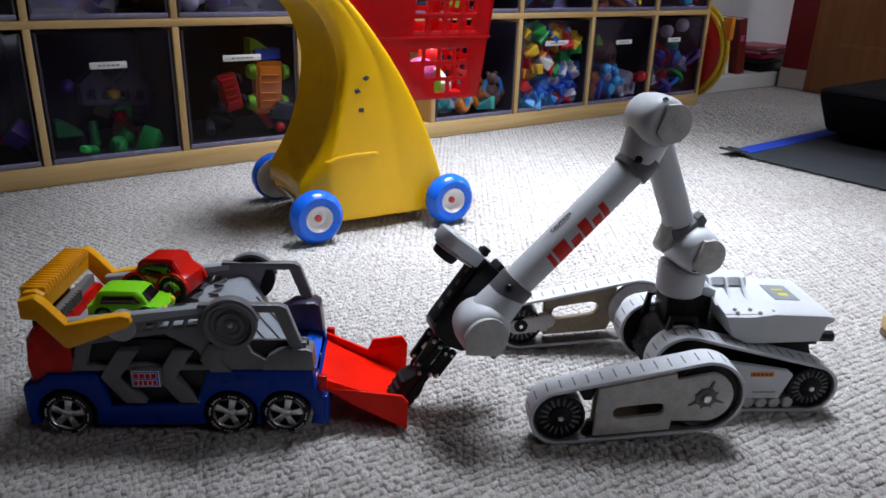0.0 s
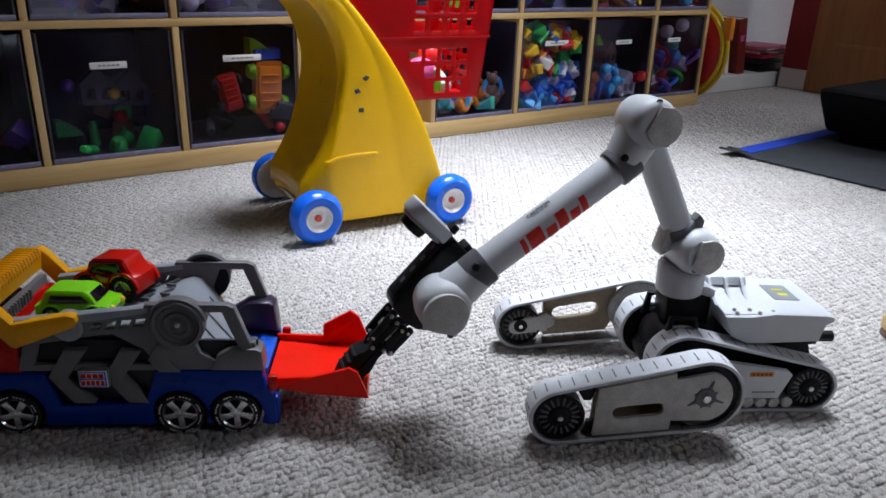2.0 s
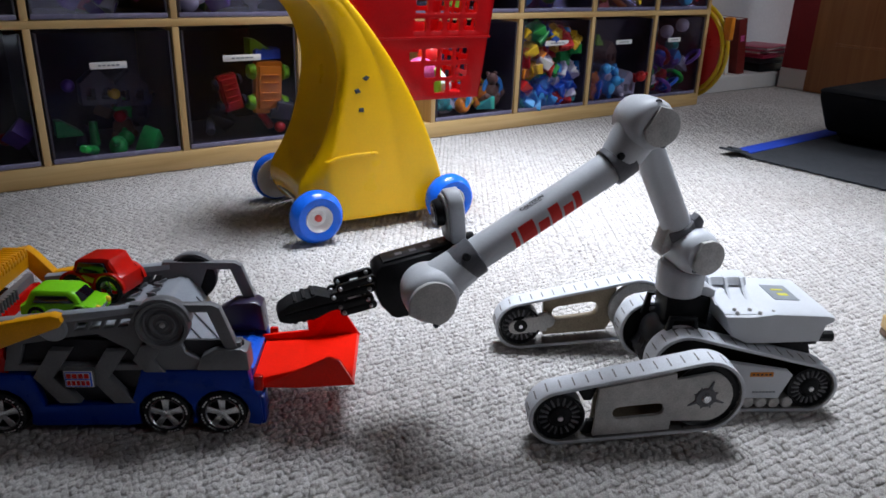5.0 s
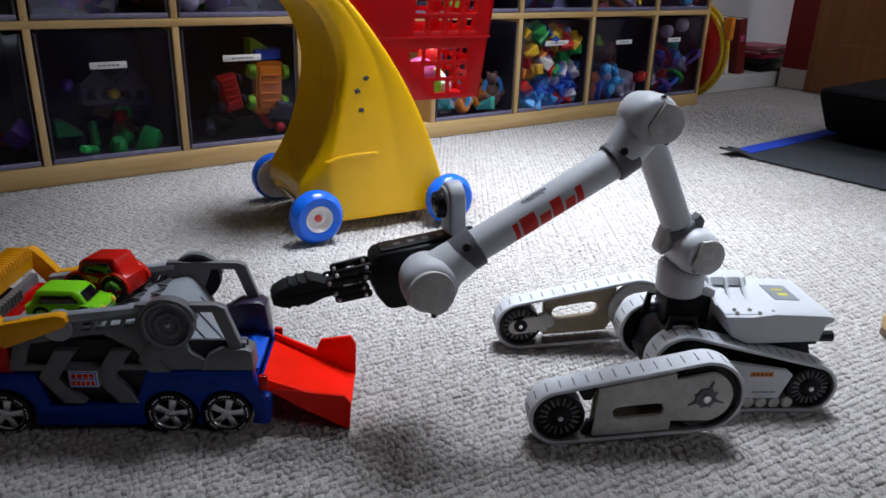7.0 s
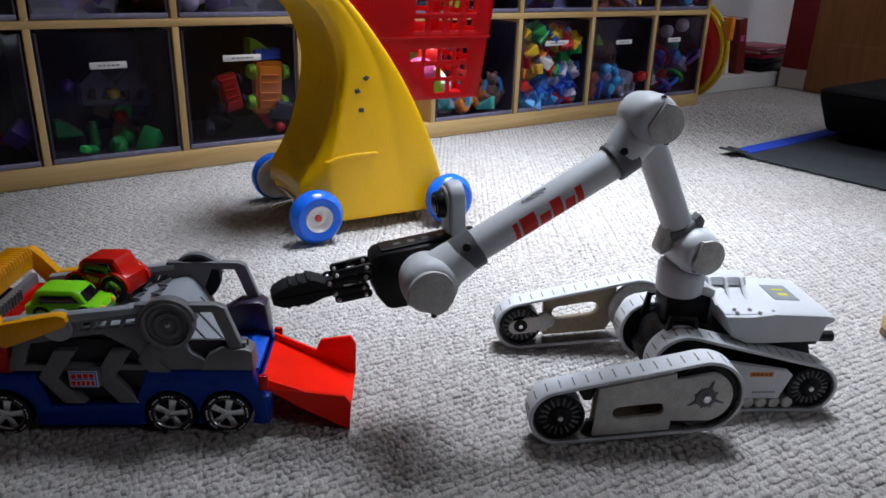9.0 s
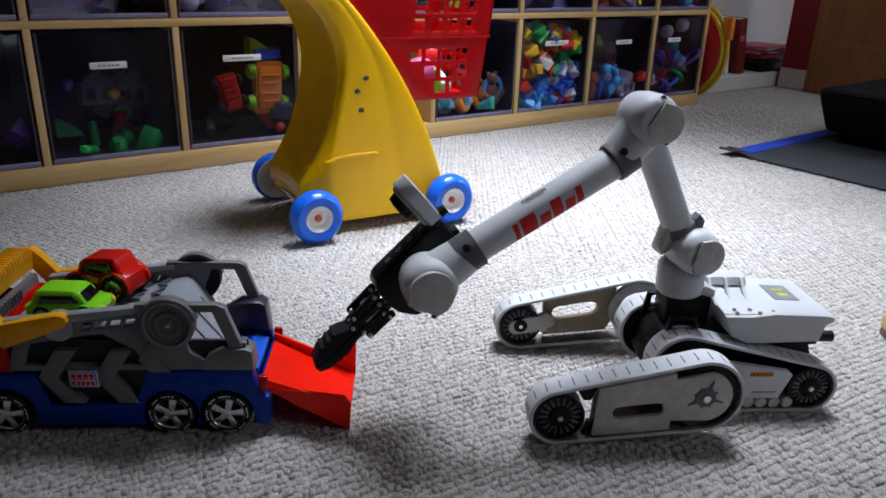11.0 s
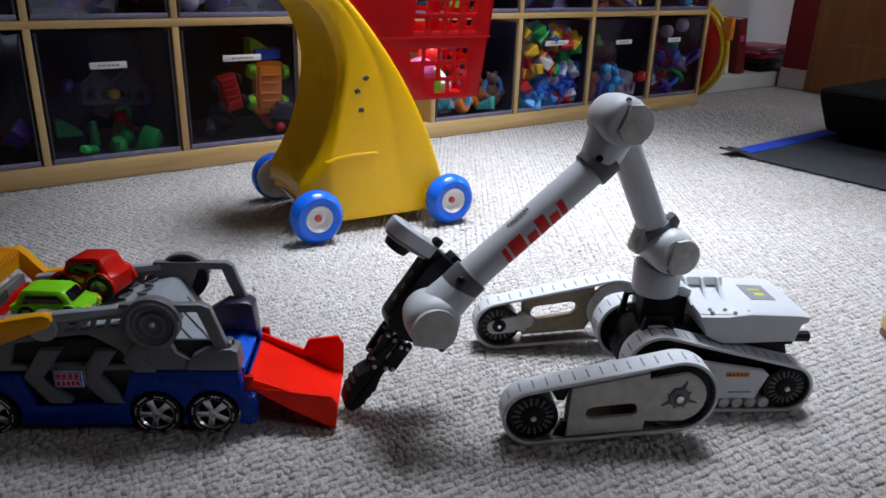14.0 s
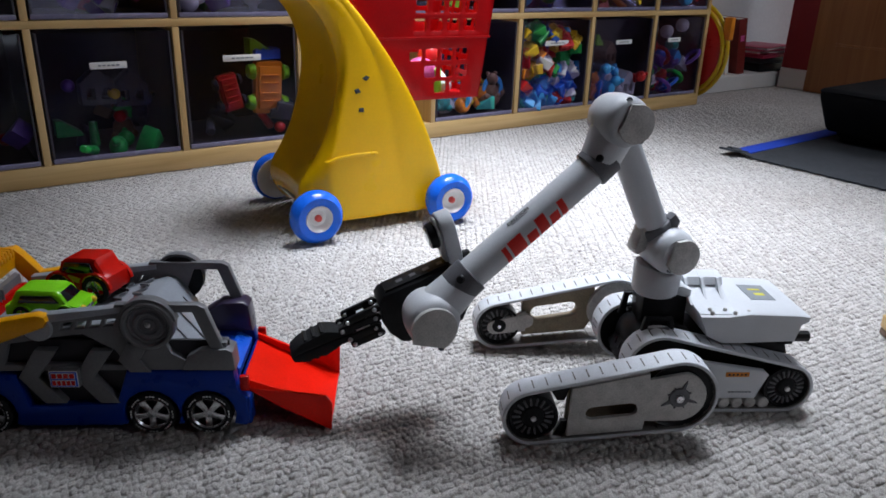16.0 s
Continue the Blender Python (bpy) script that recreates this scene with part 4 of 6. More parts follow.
def flipper(y0, y1, near):
    """A swinging flipper: its belt, side plates, wheels. y0 is the side towards the near edge."""
    b = belt("flipper_track", [(*FRONT, 0.0415), (*PIVOT, 0.0535)], y0, y1, robot, label="off-white rubber flipper track with cross slots")
    spoked_wheel("flipper_wheel", *FRONT, 0.0335, y0 + 0.003, y1 - 0.003, robot)
    side = [(0.066, 0.014), (0.168, 0.0235), (0.169, 0.037)] + circle_pts(PIVOT[0], PIVOT[1], 0.0365, 28, -78, 78) + [(0.169, 0.099), (0.168, 0.1085), (0.068, 0.086)]
    hole = slot_pts(0.098, 0.049, 0.148, 0.055, 0.0095)
    if near:
        pl = prism(side, y0 + 0.001, y0 + 0.007, 0.0012, holes=[hole])
        prism([(0.166, 0.1065), (0.07, 0.0848), (0.07, 0.0885), (0.165, 0.1105)], y0 + 0.0045, y0 + 0.008, 0.0005, bm=pl)
        part("pivot_wheel", lathe([(0.02, y0 + 0.008), (0.044, y0 + 0.008), (0.0475, y0 + 0.005), (0.0475, y1 - 0.004), (0.02, y1 - 0.004)], "y", 40, at=(PIVOT[0], 0, PIVOT[1])), M_BLACK, robot, "black pivot wheel inside the flipper track")
        # backing plate behind the long slot, in dark tan
        part("inner_plate", prism(side, y0 + 0.020, y0 + 0.026, 0.001), M_TAN, robot, "dark tan plate inside the flipper")
        plate = part("side_plate", pl, M_ROBOT2, robot, "scuffed light grey flipper side plate with a long slot")
        # dark scratches round the pivot, built as raised blades on a disc
        star = bmesh.new()
        for i in range(8):
            a = 2 * math.pi * i / 8 + 0.3
            merge(star, prism([(0.004, -0.0036), (0.017 + 0.009 * (i % 3 == 0), -0.0006), (0.017 + 0.009 * (i % 3 == 0), 0.0006), (0.004, 0.0036)], y0 - 0.0008, y0 + 0.0014),
                  Matrix.Translation((PIVOT[0], 0, PIVOT[1])) @ Matrix.Rotation(a, 4, "Y"))
        lathe([(0, y0 - 0.0015), (0.013, y0 - 0.0015), (0.0145, y0 + 0.001), (0, y0 + 0.0015)], "y", 20, bm=star, at=(PIVOT[0], 0, PIVOT[1]))
        part("star_boss", star, M_COLLAR, plate, "dark pivot boss with a star of scratches built as thin blades")
        part("bolt", lathe([(0, y0 - 0.005), (0.005, y0 - 0.005), (0.006, y0 - 0.003), (0.006, y0), (0, y0)], "y", 14, at=(PIVOT[0], 0, PIVOT[1])),
             M_STEEL, plate, "steel pivot bolt")
        rail = prism([(0.055, 0.088), (0.042, 0.078), (0.052, 0.062), (0.062, 0.062), (0.068, 0.082)], y0 + 0.012, y0 + 0.02, 0.001)
        part("wheel_fork", prism([(0.06, 0.03), (0.052, 0.012), (0.066, 0.008), (0.07, 0.03)], y0 + 0.012, y0 + 0.02, 0.001), M_BLACK, robot)
        part("wheel_fork", rail, M_BLACK, robot)
    else:
        big_slot = slot_pts(0.085, 0.06, 0.137, 0.0685, 0.0125)
        pl = prism([(0.058, 0.084), (0.06, 0.02), (0.165, 0.03), (0.18, 0.06), (0.176, 0.108)], y0 + 0.012, y1 - 0.008, 0.002, holes=[big_slot])
        part("side_plate", pl, M_TAN, robot, "dusty tan inner side of a flipper with a long slot")
        br = prism(slot_pts(0.013, 0.0385, 0.064, 0.05, 0.0125), y0 + 0.002, y0 + 0.009, 0.001)
        prism([(0.012, 0.051), (0.064, 0.0655), (0.0645, 0.031), (0.012, 0.025)], y0 + 0.004, y0 + 0.011, 0.001, bm=br)
        for k in range(3):
            box(0.02, 0.063, y0 + 0.0022, y0 + 0.006, 0.036 + 0.008 * k, 0.0375 + 0.008 * k, 0.0004, bm=br)
        part("wheel_fork", br, M_ROBOT2, robot, "ribbed grey wheel bracket")
        arm = prism(hull(circle_pts(*PIVOT, 0.047, 28)), y0 + 0.001, y0 + 0.01, 0.001, holes=[circle_pts(*PIVOT, 0.03, 24)])
        part("pivot_ring", arm, M_ROBOT2, robot)
    return b


flipper(-0.131, -0.094, True)
NEAR_SIDE = set(robot.children)
flipper(0.131, 0.168, False)


def main_track(y0, y1, near):
    belt("main_track", [(*REAR, 0.0385), (*PIVOT, 0.0495), (0.285, 0.012, 0.012)], y0, y1, robot, label="off-white rubber main track with cross slots")
    yo = y0 if near else y1
    if near:
        spoked_wheel("rear_wheel", *REAR, 0.0325, y0 + 0.003, y1 - 0.004, robot, slits=20)
        pl = prism(hull([(0.262, 0.083), (0.365, 0.0665), (0.372, 0.06), (0.357, 0.0215), (0.262, 0.0215)]), y0 + 0.002, y0 + 0.012, 0.002)
        plate = part("track_side_plate", pl, M_ROBOT, robot, "light grey side plate between the track wheels")
        part("orange_label", box(0.308, 0.342, y0 + 0.0008, y0 + 0.0022, 0.0585, 0.0655, 0.0003), M_ORANGE, plate, "small orange warning label")
        bars = bmesh.new()
        for k in range(5):
            box(0.311 + 0.006 * k, 0.3145 + 0.006 * k, y0 + 0.0003, y0 + 0.001, 0.061, 0.0635, bm=bars)
        part("label_print", bars, M_INK, plate, smooth=False)
        fine = bmesh.new()
        for k in range(7):
            box(0.316 + 0.005 * k, 0.3195 + 0.005 * k, y0 + 0.001, y0 + 0.0022, 0.032, 0.0338, bm=fine)
        part("small_print", fine, M_STICKER, plate, smooth=False)
        for k in range(6):
            part("road_wheel", lathe([(0, y0 + 0.002), (0.007, y0 + 0.002), (0.0088, y0 + 0.004), (0.0088, y1 - 0.004), (0, y1 - 0.004)], "y", 20,
                                     at=(0.2745 + 0.0195 * k, 0, 0.0138)), M_ROBOT2, robot)
    else:
        bm = lathe([(0.012, y0 + 0.004), (0.043, y0 + 0.004), (0.0455, y0 + 0.001), (0.0455, y1 - 0.003), (0.012, y1 - 0.004)], "y", 36, at=(PIVOT[0], 0, PIVOT[1]))
        part("front_wheel", bm, M_BLACK, robot, "large black front drive wheel")
        bm = lathe([(0, y0 + 0.004), (0.03, y0 + 0.004), (0.033, y0 + 0.001), (0.033, y1 - 0.003), (0, y1 - 0.004)], "y", 36, at=(REAR[0], 0, REAR[1]))
        part("rear_wheel", bm, M_BLACK, robot, "black rear drive wheel")


main_track(RC - 0.076, RC - 0.038, True)
NEAR_SIDE |= {o for o in robot.children if o.name.startswith(("main_track", "rear_wheel", "track_side_plate", "road_wheel"))}
main_track(RC + 0.038, RC + 0.076, False)
# the far tracks stand a little forward of the near ones
for o in set(robot.children) - NEAR_SIDE:
    o.location.x -= 0.0125

# hull between the tracks, black nose with two handles, lid, turret
part("chassis", prism([(0.165, 0.06), (0.2, 0.03), (0.408, 0.03), (0.414, 0.075), (0.403, 0.106), (0.30, 0.106), (0.2, 0.105)], RC - 0.037, RC + 0.037, 0.004),
     M_BLACK, robot, "black chassis tub between the tracks")
nose = prism([(0.168, 0.05), (0.18, 0.04), (0.262, 0.036), (0.268, 0.105), (0.236, 0.122), (0.196, 0.113), (0.176, 0.09)], RC - 0.034, RC + 0.034, 0.005)
for k in range(3):
    prism([(0.166, 0.055), (0.17, 0.055), (0.185, 0.098), (0.18, 0.099)], RC - 0.026 + 0.018 * k, RC - 0.02 + 0.018 * k, 0.001, bm=nose)
lathe([(0, -0.03), (0.024, -0.03), (0.027, -0.024), (0.027, 0.024), (0.024, 0.03), (0, 0.03)], "y", 26, bm=nose, at=(0.2, RC, 0.088))
box(0.194, 0.262, RC - 0.014, RC + 0.036, 0.1, 0.156, 0.006, bm=nose)
part("nose_housing", nose, M_BLACK, robot, "glossy black front housing")


def handle_frame(y, x0, x1, z0, z1):
    m = (x1 - x0)
    out = [(x0, z0), (x0 + 0.12 * m, z1), (x1 - 0.1 * m, z1), (x1, z0)]
    inn = [(x0 + 0.2 * m, z0 + 0.006), (x0 + 0.24 * m, z1 - 0.005), (x1 - 0.22 * m, z1 - 0.005), (x1 - 0.16 * m, z0 + 0.006)]
    part("handle_frame", prism(out, y, y + 0.008, 0.0015, holes=[inn]), M_BLACK, robot, "black moulded carrying handle")
    part("handle_bar", rod((x0 + 0.2 * m, y - 0.002, z0 + 0.009), (x1 - 0.2 * m, y - 0.002, z0 + 0.012), 0.0042, n=12, rim=0.001), M_COLLAR, robot)


handle_frame(RC - 0.046, 0.185, 0.236, 0.108, 0.137)
handle_frame(RC + 0.03, 0.176, 0.232, 0.106, 0.142)

lid_prof = [(0.276, 0.116), (0.263, 0.1475), (0.305, 0.1475), (0.334, 0.152), (0.409, 0.1495), (0.421, 0.147), (0.421, 0.141), (0.411, 0.135), (0.405, 0.108), (0.3, 0.104)]
bm = bmesh.new()
secs = []
for y, f in ((RC - 0.062, 0.0), (RC - 0.060, 1.0), (RC + 0.066, 1.0), (RC + 0.068, 0.0)):
    cx, cz = 0.35, 0.128
    secs.append([(cx + (x - cx) * (0.992 + 0.008 * f), y, cz + (z - cz) * (0.93 + 0.07 * f)) for x, z in lid_prof])
loft(secs, bm=bm)
lid = part("lid", bm, M_ROBOT, robot, "light grey sloping equipment lid")
def yz_loft(section, x0, x1, bm=None):
    return loft([[(x, y, z) for y, z in section] for x in (x0, x1)], bm=bm)


well = yz_loft([(RC - 0.058, 0.146), (RC - 0.056, 0.149), (RC - 0.034, 0.150), (RC - 0.004, 0.1585), (RC + 0.014, 0.166), (RC + 0.03, 0.166), (RC + 0.034, 0.146)], 0.263, 0.318)
for x in (0.2595, 0.284, 0.308):
    yz_loft([(RC - 0.03, 0.150), (RC - 0.012, 0.157), (RC + 0.008, 0.176), (RC + 0.034, 0.1785), (RC + 0.04, 0.146)], x, x + 0.0042, bm=well)
yz_loft([(RC + 0.006, 0.166), (RC + 0.012, 0.176), (RC + 0.034, 0.1785), (RC + 0.04, 0.146)], 0.2595, 0.318, bm=well)
part("lid_ribs", well, M_ROBOT, lid, "raised ribbed front of the lid")
for x, y in ((0.281, -0.046), (0.303, -0.046), (0.281, -0.056), (0.314, -0.056), (0.335, -0.052)):
    part("screw", rod((x, RC + y, 0.1475), (x, RC + y, 0.1535), 0.0032, 0.0026, 10, rim=0.0008), M_ROBOT2, lid)
part("sticker", box(-0.019, 0.019, -0.026, 0.026, 0.0, 0.0009, 0.0003), M_STICKER, lid, "grey rectangular sticker with yellow print", at=pose(0.374, RC + 0.012, 0.1508, 0, 1.9, 0))
st = bmesh.new()
box(-0.006, 0.009, -0.012, -0.004, 0.0009, 0.0013, bm=st)
box(-0.009, 0.009, 0.006, 0.011, 0.0009, 0.0013, bm=st)
part("sticker_print", st, M_STICKER_Y, lid, smooth=False, at=pose(0.374, RC + 0.012, 0.1508, 0, 1.9, 0))
con = box(0.392, 0.414, RC - 0.045, RC - 0.005, 0.094, 0.118, 0.002)
rod((0.41, RC - 0.04, 0.106), (0.437, RC - 0.04, 0.106), 0.0085, 0.0085, 8, bm=con, rim=0.001)
box(0.415, 0.431, RC - 0.034, RC + 0.03, 0.098, 0.104, 0.001, bm=con)
part("rear_connector", con, M_BLACK, robot, "black rear connector plug")

tur = bmesh.new()
ring_n, TX, TY = 32, 0.217, RC + 0.006
secs = []
for k, (r, z0, z1) in enumerate(((0.029, 0.155, 0.155), (0.0335, 0.160, 0.159), (0.0345, 0.198, 0.184), (0.032, 0.203, 0.189), (0.018, 0.203, 0.193))):
    s = []
    for i in range(ring_n):
        a = 2 * math.pi * i / ring_n
        f = (1 + math.cos(a)) / 2
        s.append((TX + r * math.cos(a), TY + r * math.sin(a), z0 + (z1 - z0) * f))
    secs.append(s)
loft(secs, bm=tur)
part("turret_post", lathe([(0.0, 0.1), (0.018, 0.1), (0.018, 0.157), (0.0, 0.157)], "z", 24, at=(TX, TY, 0)), M_BLACK, robot, "black post under the turret")
turret = part("turret", tur, M_ROBOT, robot, "light grey slanted turret base of the arm")
part("turret_neck", prism([(0.24, 0.159), (0.242, 0.170), (0.25, 0.172), (0.265, 0.166), (0.265, 0.152)], TY - 0.02, TY + 0.02, 0.003), M_ROBOT, robot)

# the arm: each link is built where it stands when the gripper reaches out level, about its own joint
S0, E0, W0 = (0.246, 0.215), (0.1406, 0.4133), (-0.1674, 0.1833)


def knuckle(c, r, y0, y1, o, bm=None):
    """A round joint housing along y, with soft shoulders."""
    h = y1 - y0
    prof = [(0, y0), (r * 0.72, y0), (r * 0.88, y0 + 0.004), (r * 0.98, y0 + 0.012), (r, y0 + 0.02), (r * 0.99, y0 + h * 0.6),
            (r * 0.9, y1 - 0.008), (r * 0.7, y1), (0, y1)]
    return lathe(prof, "y", 36, bm=bm, at=(c[0] - o[0], 0, c[1] - o[1]))


def cap_plate(c, r, y, o, turn=0.0):
    """The raised cover on a joint: round, with one clipped corner."""
    pts = circle_pts(0, 0, r, 28, -140, 100) + [(-r * 0.75, r * 0.75)]
    ca, sa = math.cos(radians(turn)), math.sin(radians(turn))
    pts = [(c[0] - o[0] + x * ca - z * sa, c[1] - o[1] + x * sa + z * ca) for x, z in pts]
    return prism(pts, y - 0.0035, y + 0.004, 0.0015)


# shallow dished disc; the shade of a screw hole is in its dark colour
def recess(x, z, y, o, r=0.004):
    return lathe([(0, y + 0.002), (r * 0.7, y + 0.001), (r * 0.8, y - 0.0008), (r, y - 0.0012), (r * 1.1, y + 0.001)], "y", 14, at=(x - o[0], 0, z - o[1]))


def ax(p, o, y):
    return (p[0] - o[0], y, p[1] - o[1])


# lower arm
LY = 0.03
la = rod(ax((0.2105, 0.250), S0, LY), ax((0.139, 0.403), S0, LY), 0.0198, n=36)
lower_arm = part("lower_arm", la, M_ROBOT, robot, "light grey lower arm tube")
kn = knuckle((0.2235, 0.2275), 0.0310, LY - 0.042, LY + 0.03, S0)
rod(ax((0.2215, 0.229), S0, LY), ax((0.2110, 0.249), S0, LY), 0.028, 0.0225, 32, bm=kn)
part("shoulder_joint", kn, M_ROBOT, lower_arm, "rounded grey shoulder joint")
# cap in the darker grey, for the shade on its facing plane
part("joint_cap", cap_plate((0.2280, 0.2255), 0.024, LY - 0.044, S0, -20), M_ROBOT2, lower_arm)
col = rod(ax((0.2181, 0.2360), S0, LY), ax((0.2061, 0.2615), S0, LY), 0.0235, n=36, rim=0.0012)
prism([(x - S0[0], z - S0[1]) for x, z in ((0.221, 0.252), (0.233, 0.252), (0.237, 0.266), (0.229, 0.276), (0.221, 0.27))], LY - 0.018, LY - 0.004, 0.0015, bm=col)
part("collar", col, M_COLLAR, lower_arm, "dark grey clamp collar")
lug = prism([(x - S0[0], z - S0[1]) for x, z in ((0.199, 0.255), (0.196, 0.229), (0.181, 0.222), (0.177, 0.229), (0.188, 0.261))], LY - 0.012, LY + 0.012, 0.002)
part("cable_lug", lug, M_ROBOT2, lower_arm)
for x, z, y in ((0.213, 0.2085, -0.0405), (0.249, 0.236, -0.034), (0.209, 0.2475, -0.0236)):
    part("screw_hole", recess(x, z, LY + y, S0), M_HOLE, lower_arm)

# upper arm
UY = -0.004
T0, T1 = Vector((-0.104, 0.2245)), Vector((0.098, 0.361))
ua = rod(ax(T0, E0, UY), ax(T1, E0, UY), 0.0228, n=40)
upper_arm = part("upper_arm", ua, M_ROBOT, robot, "light grey upper arm tube with red print")
TD = (T1 - T0).normalized()


def tube_point(along, around, lift=0.0):
    """A point on the upper tube's skin: metres from its wrist end, degrees up from its near side."""
    c = T0 + TD * along
    up = Vector((-TD.y, TD.x))
    r = 0.0228 + lift
    a = radians(around)
    q = c + up * (r * math.sin(a))
    return Vector((q.x - E0[0], UY - r * math.cos(a), q.y - E0[1]))


def tube_patch(bm, l0, l1, a0, a1, lift=0.0004, n=6, skew=0.0):
    top = [[bm.verts.new(tube_point(l + skew * (j / n), a0 + (a1 - a0) * j / n, lift)) for j in range(n + 1)] for l in (l0, l1)]
    for j in range(n):
        bm.faces.new((top[0][j], top[1][j], top[1][j + 1], top[0][j + 1]))


for l0, l1, a0, a1 in ((0.060, 0.0675, -46, 24), (0.0715, 0.0945, -46, 28), (0.0985, 0.1150, -46, 4), (0.1185, 0.1345, -46, 28),
                       (0.1380, 0.1530, -46, 4), (0.1565, 0.1665, -44, 24)):
    mk = bmesh.new()
    tube_patch(mk, l0, l1, a0, a1, skew=0.002)
    bmesh.ops.remove_doubles(mk, verts=mk.verts, dist=0.00005)
    part("red_mark", mk, M_LOGO_RED, upper_arm, "red printed shape of the maker's mark", smooth=False)


def flat_text(name, words, size, mat, parent, m, label):
    cu = bpy.data.curves.new(name, "FONT")
    cu.body, cu.size, cu.align_x, cu.align_y, cu.extrude = words, size, "CENTER", "CENTER", 0.0001
    cu.offset = size * 0.03
    cu.materials.append(mat)
    ob = new(name, cu)
    ob.matrix_basis = m
    ob.parent = parent
    ob["label"] = label
    return ob


cp = tube_point(0.109, 76, 0.0006)
xa = Vector((TD.x, 0, TD.y))
na = Vector((-TD.y * math.sin(radians(76)), -math.cos(radians(76)), TD.x * math.sin(radians(76))))
ya = na.cross(xa)
mt = Matrix((xa, ya, na)).transposed().to_4x4()
mt.translation = cp
flat_text("caution_print", "CAUTION", 0.0082, M_INK, upper_arm, mt, "small black word CAUTION printed on the tube")
cb = bmesh.new()
for k in range(4):
    tube_patch(cb, 0.096 + 0.007 * k, 0.1015 + 0.007 * k, 64, 67, 0.0004, 2)
part("caution_lines", cb, M_INK, upper_arm, smooth=False)

EK, WK = (0.1220, 0.4160), (-0.1570, 0.181)
kn = knuckle(EK, 0.0350, UY - 0.036, UY + 0.032, E0)
rod(ax((0.094, 0.358), E0, UY), ax((0.119, 0.406), E0, UY), 0.0265, 0.032, 36, bm=kn)
part("elbow_joint", kn, M_ROBOT, upper_arm, "rounded grey elbow joint")
# elbow cap shaded by the same darker grey, as is the wrist's below
part("joint_cap", cap_plate((0.129, 0.4155), 0.0262, UY - 0.037, E0, -30), M_ROBOT2, upper_arm)
kn = knuckle(WK, 0.0375, UY - 0.034, UY + 0.03, E0)
rod(ax((-0.144, 0.192), E0, UY), ax((-0.097, 0.2285), E0, UY), 0.031, 0.0255, 36, bm=kn)
part("wrist_joint", kn, M_ROBOT, upper_arm, "rounded grey wrist joint")
part("joint_cap", cap_plate((-0.1610, 0.1770), 0.0318, UY - 0.035, E0, 70), M_ROBOT2, upper_arm)
for p, q in (((-0.119, 0.2125), (-0.0935, 0.2315)), ((0.0825, 0.3505), (0.108, 0.3695))):
    col = rod(ax(p, E0, UY), ax(q, E0, UY), 0.0272, n=40, rim=0.0014)
    mid = ((p[0] + q[0]) / 2, (p[1] + q[1]) / 2)
    c = part("collar", col, M_COLLAR, upper_arm, "dark grey clamp collar")
    a = tube_point((Vector(mid) - T0).dot(TD), 38, 0.0035)
    b = tube_point((Vector(mid) - T0).dot(TD), 38, 0.008)
    part("screw", rod(a, b, 0.006, 0.0045, 14, rim=0.001), M_BLACK, c, "recessed dark clamp screw")
for x, z, y in ((0.122, 0.4465, -0.0305), (0.1405, 0.3905, -0.031), (-0.179, 0.197, -0.031), (-0.152, 0.1445, -0.03)):
    part("screw_hole", recess(x, z, UY + y, E0), M_HOLE, upper_arm)

# gripper with its camera head
GY = 0.062


def g(pts):
    return [(x - W0[0], z - 0.0055 - W0[1]) for x, z in pts]


gb = prism(g([(-0.238, 0.198), (-0.231, 0.2065), (-0.125, 0.230), (-0.1, 0.226), (-0.092, 0.165), (-0.11, 0.134), (-0.202, 0.119), (-0.211, 0.122), (-0.229, 0.142), (-0.237, 0.162)]),
           GY - 0.024, GY + 0.026, 0.004)
gripper = part("gripper", gb, M_BLACK, robot, "black gripper with linked fingers and a camera head")
rail = prism(g([(-0.226, 0.2080), (-0.122, 0.2312), (-0.122, 0.2345), (-0.226, 0.2113)]), GY - 0.016, GY + 0.018, 0.001)
part("top_cover", rail, M_BLACK, gripper, "flat black top cover")
for k in range(4):
    x = -0.205 + 0.022 * k
    part("cover_mark", prism(g([(x, 0.2152 + 0.0048 * k), (x + 0.01, 0.2175 + 0.0048 * k), (x + 0.01, 0.2186 + 0.0048 * k), (x, 0.2163 + 0.0048 * k)]), GY - 0.006, GY + 0.004), M_COLLAR, gripper)
for side, yy in ((-1, GY - 0.016), (1, GY + 0.012)):
    for pts in (((-0.243, 0.186), (-0.290, 0.174)), ((-0.243, 0.171), (-0.300, 0.161)), ((-0.245, 0.154), (-0.290, 0.145)), ((-0.240, 0.144), (-0.284, 0.135))):
        (x0, z0), (x1, z1) = g(pts)
        lk = part("link", prism(slot_pts(x0, z0, x1, z1, 0.0058, 7), yy - 0.003, yy + 0.004, 0.0008), M_BLACK, gripper, "black finger link")
        for bx, bz in ((x0 - 0.004, z0), (x1, z1)):
            part("rivet", ball((bx, yy - 0.0035, bz), 0.0036, n=12), M_STEEL, lk, "bright steel rivet")
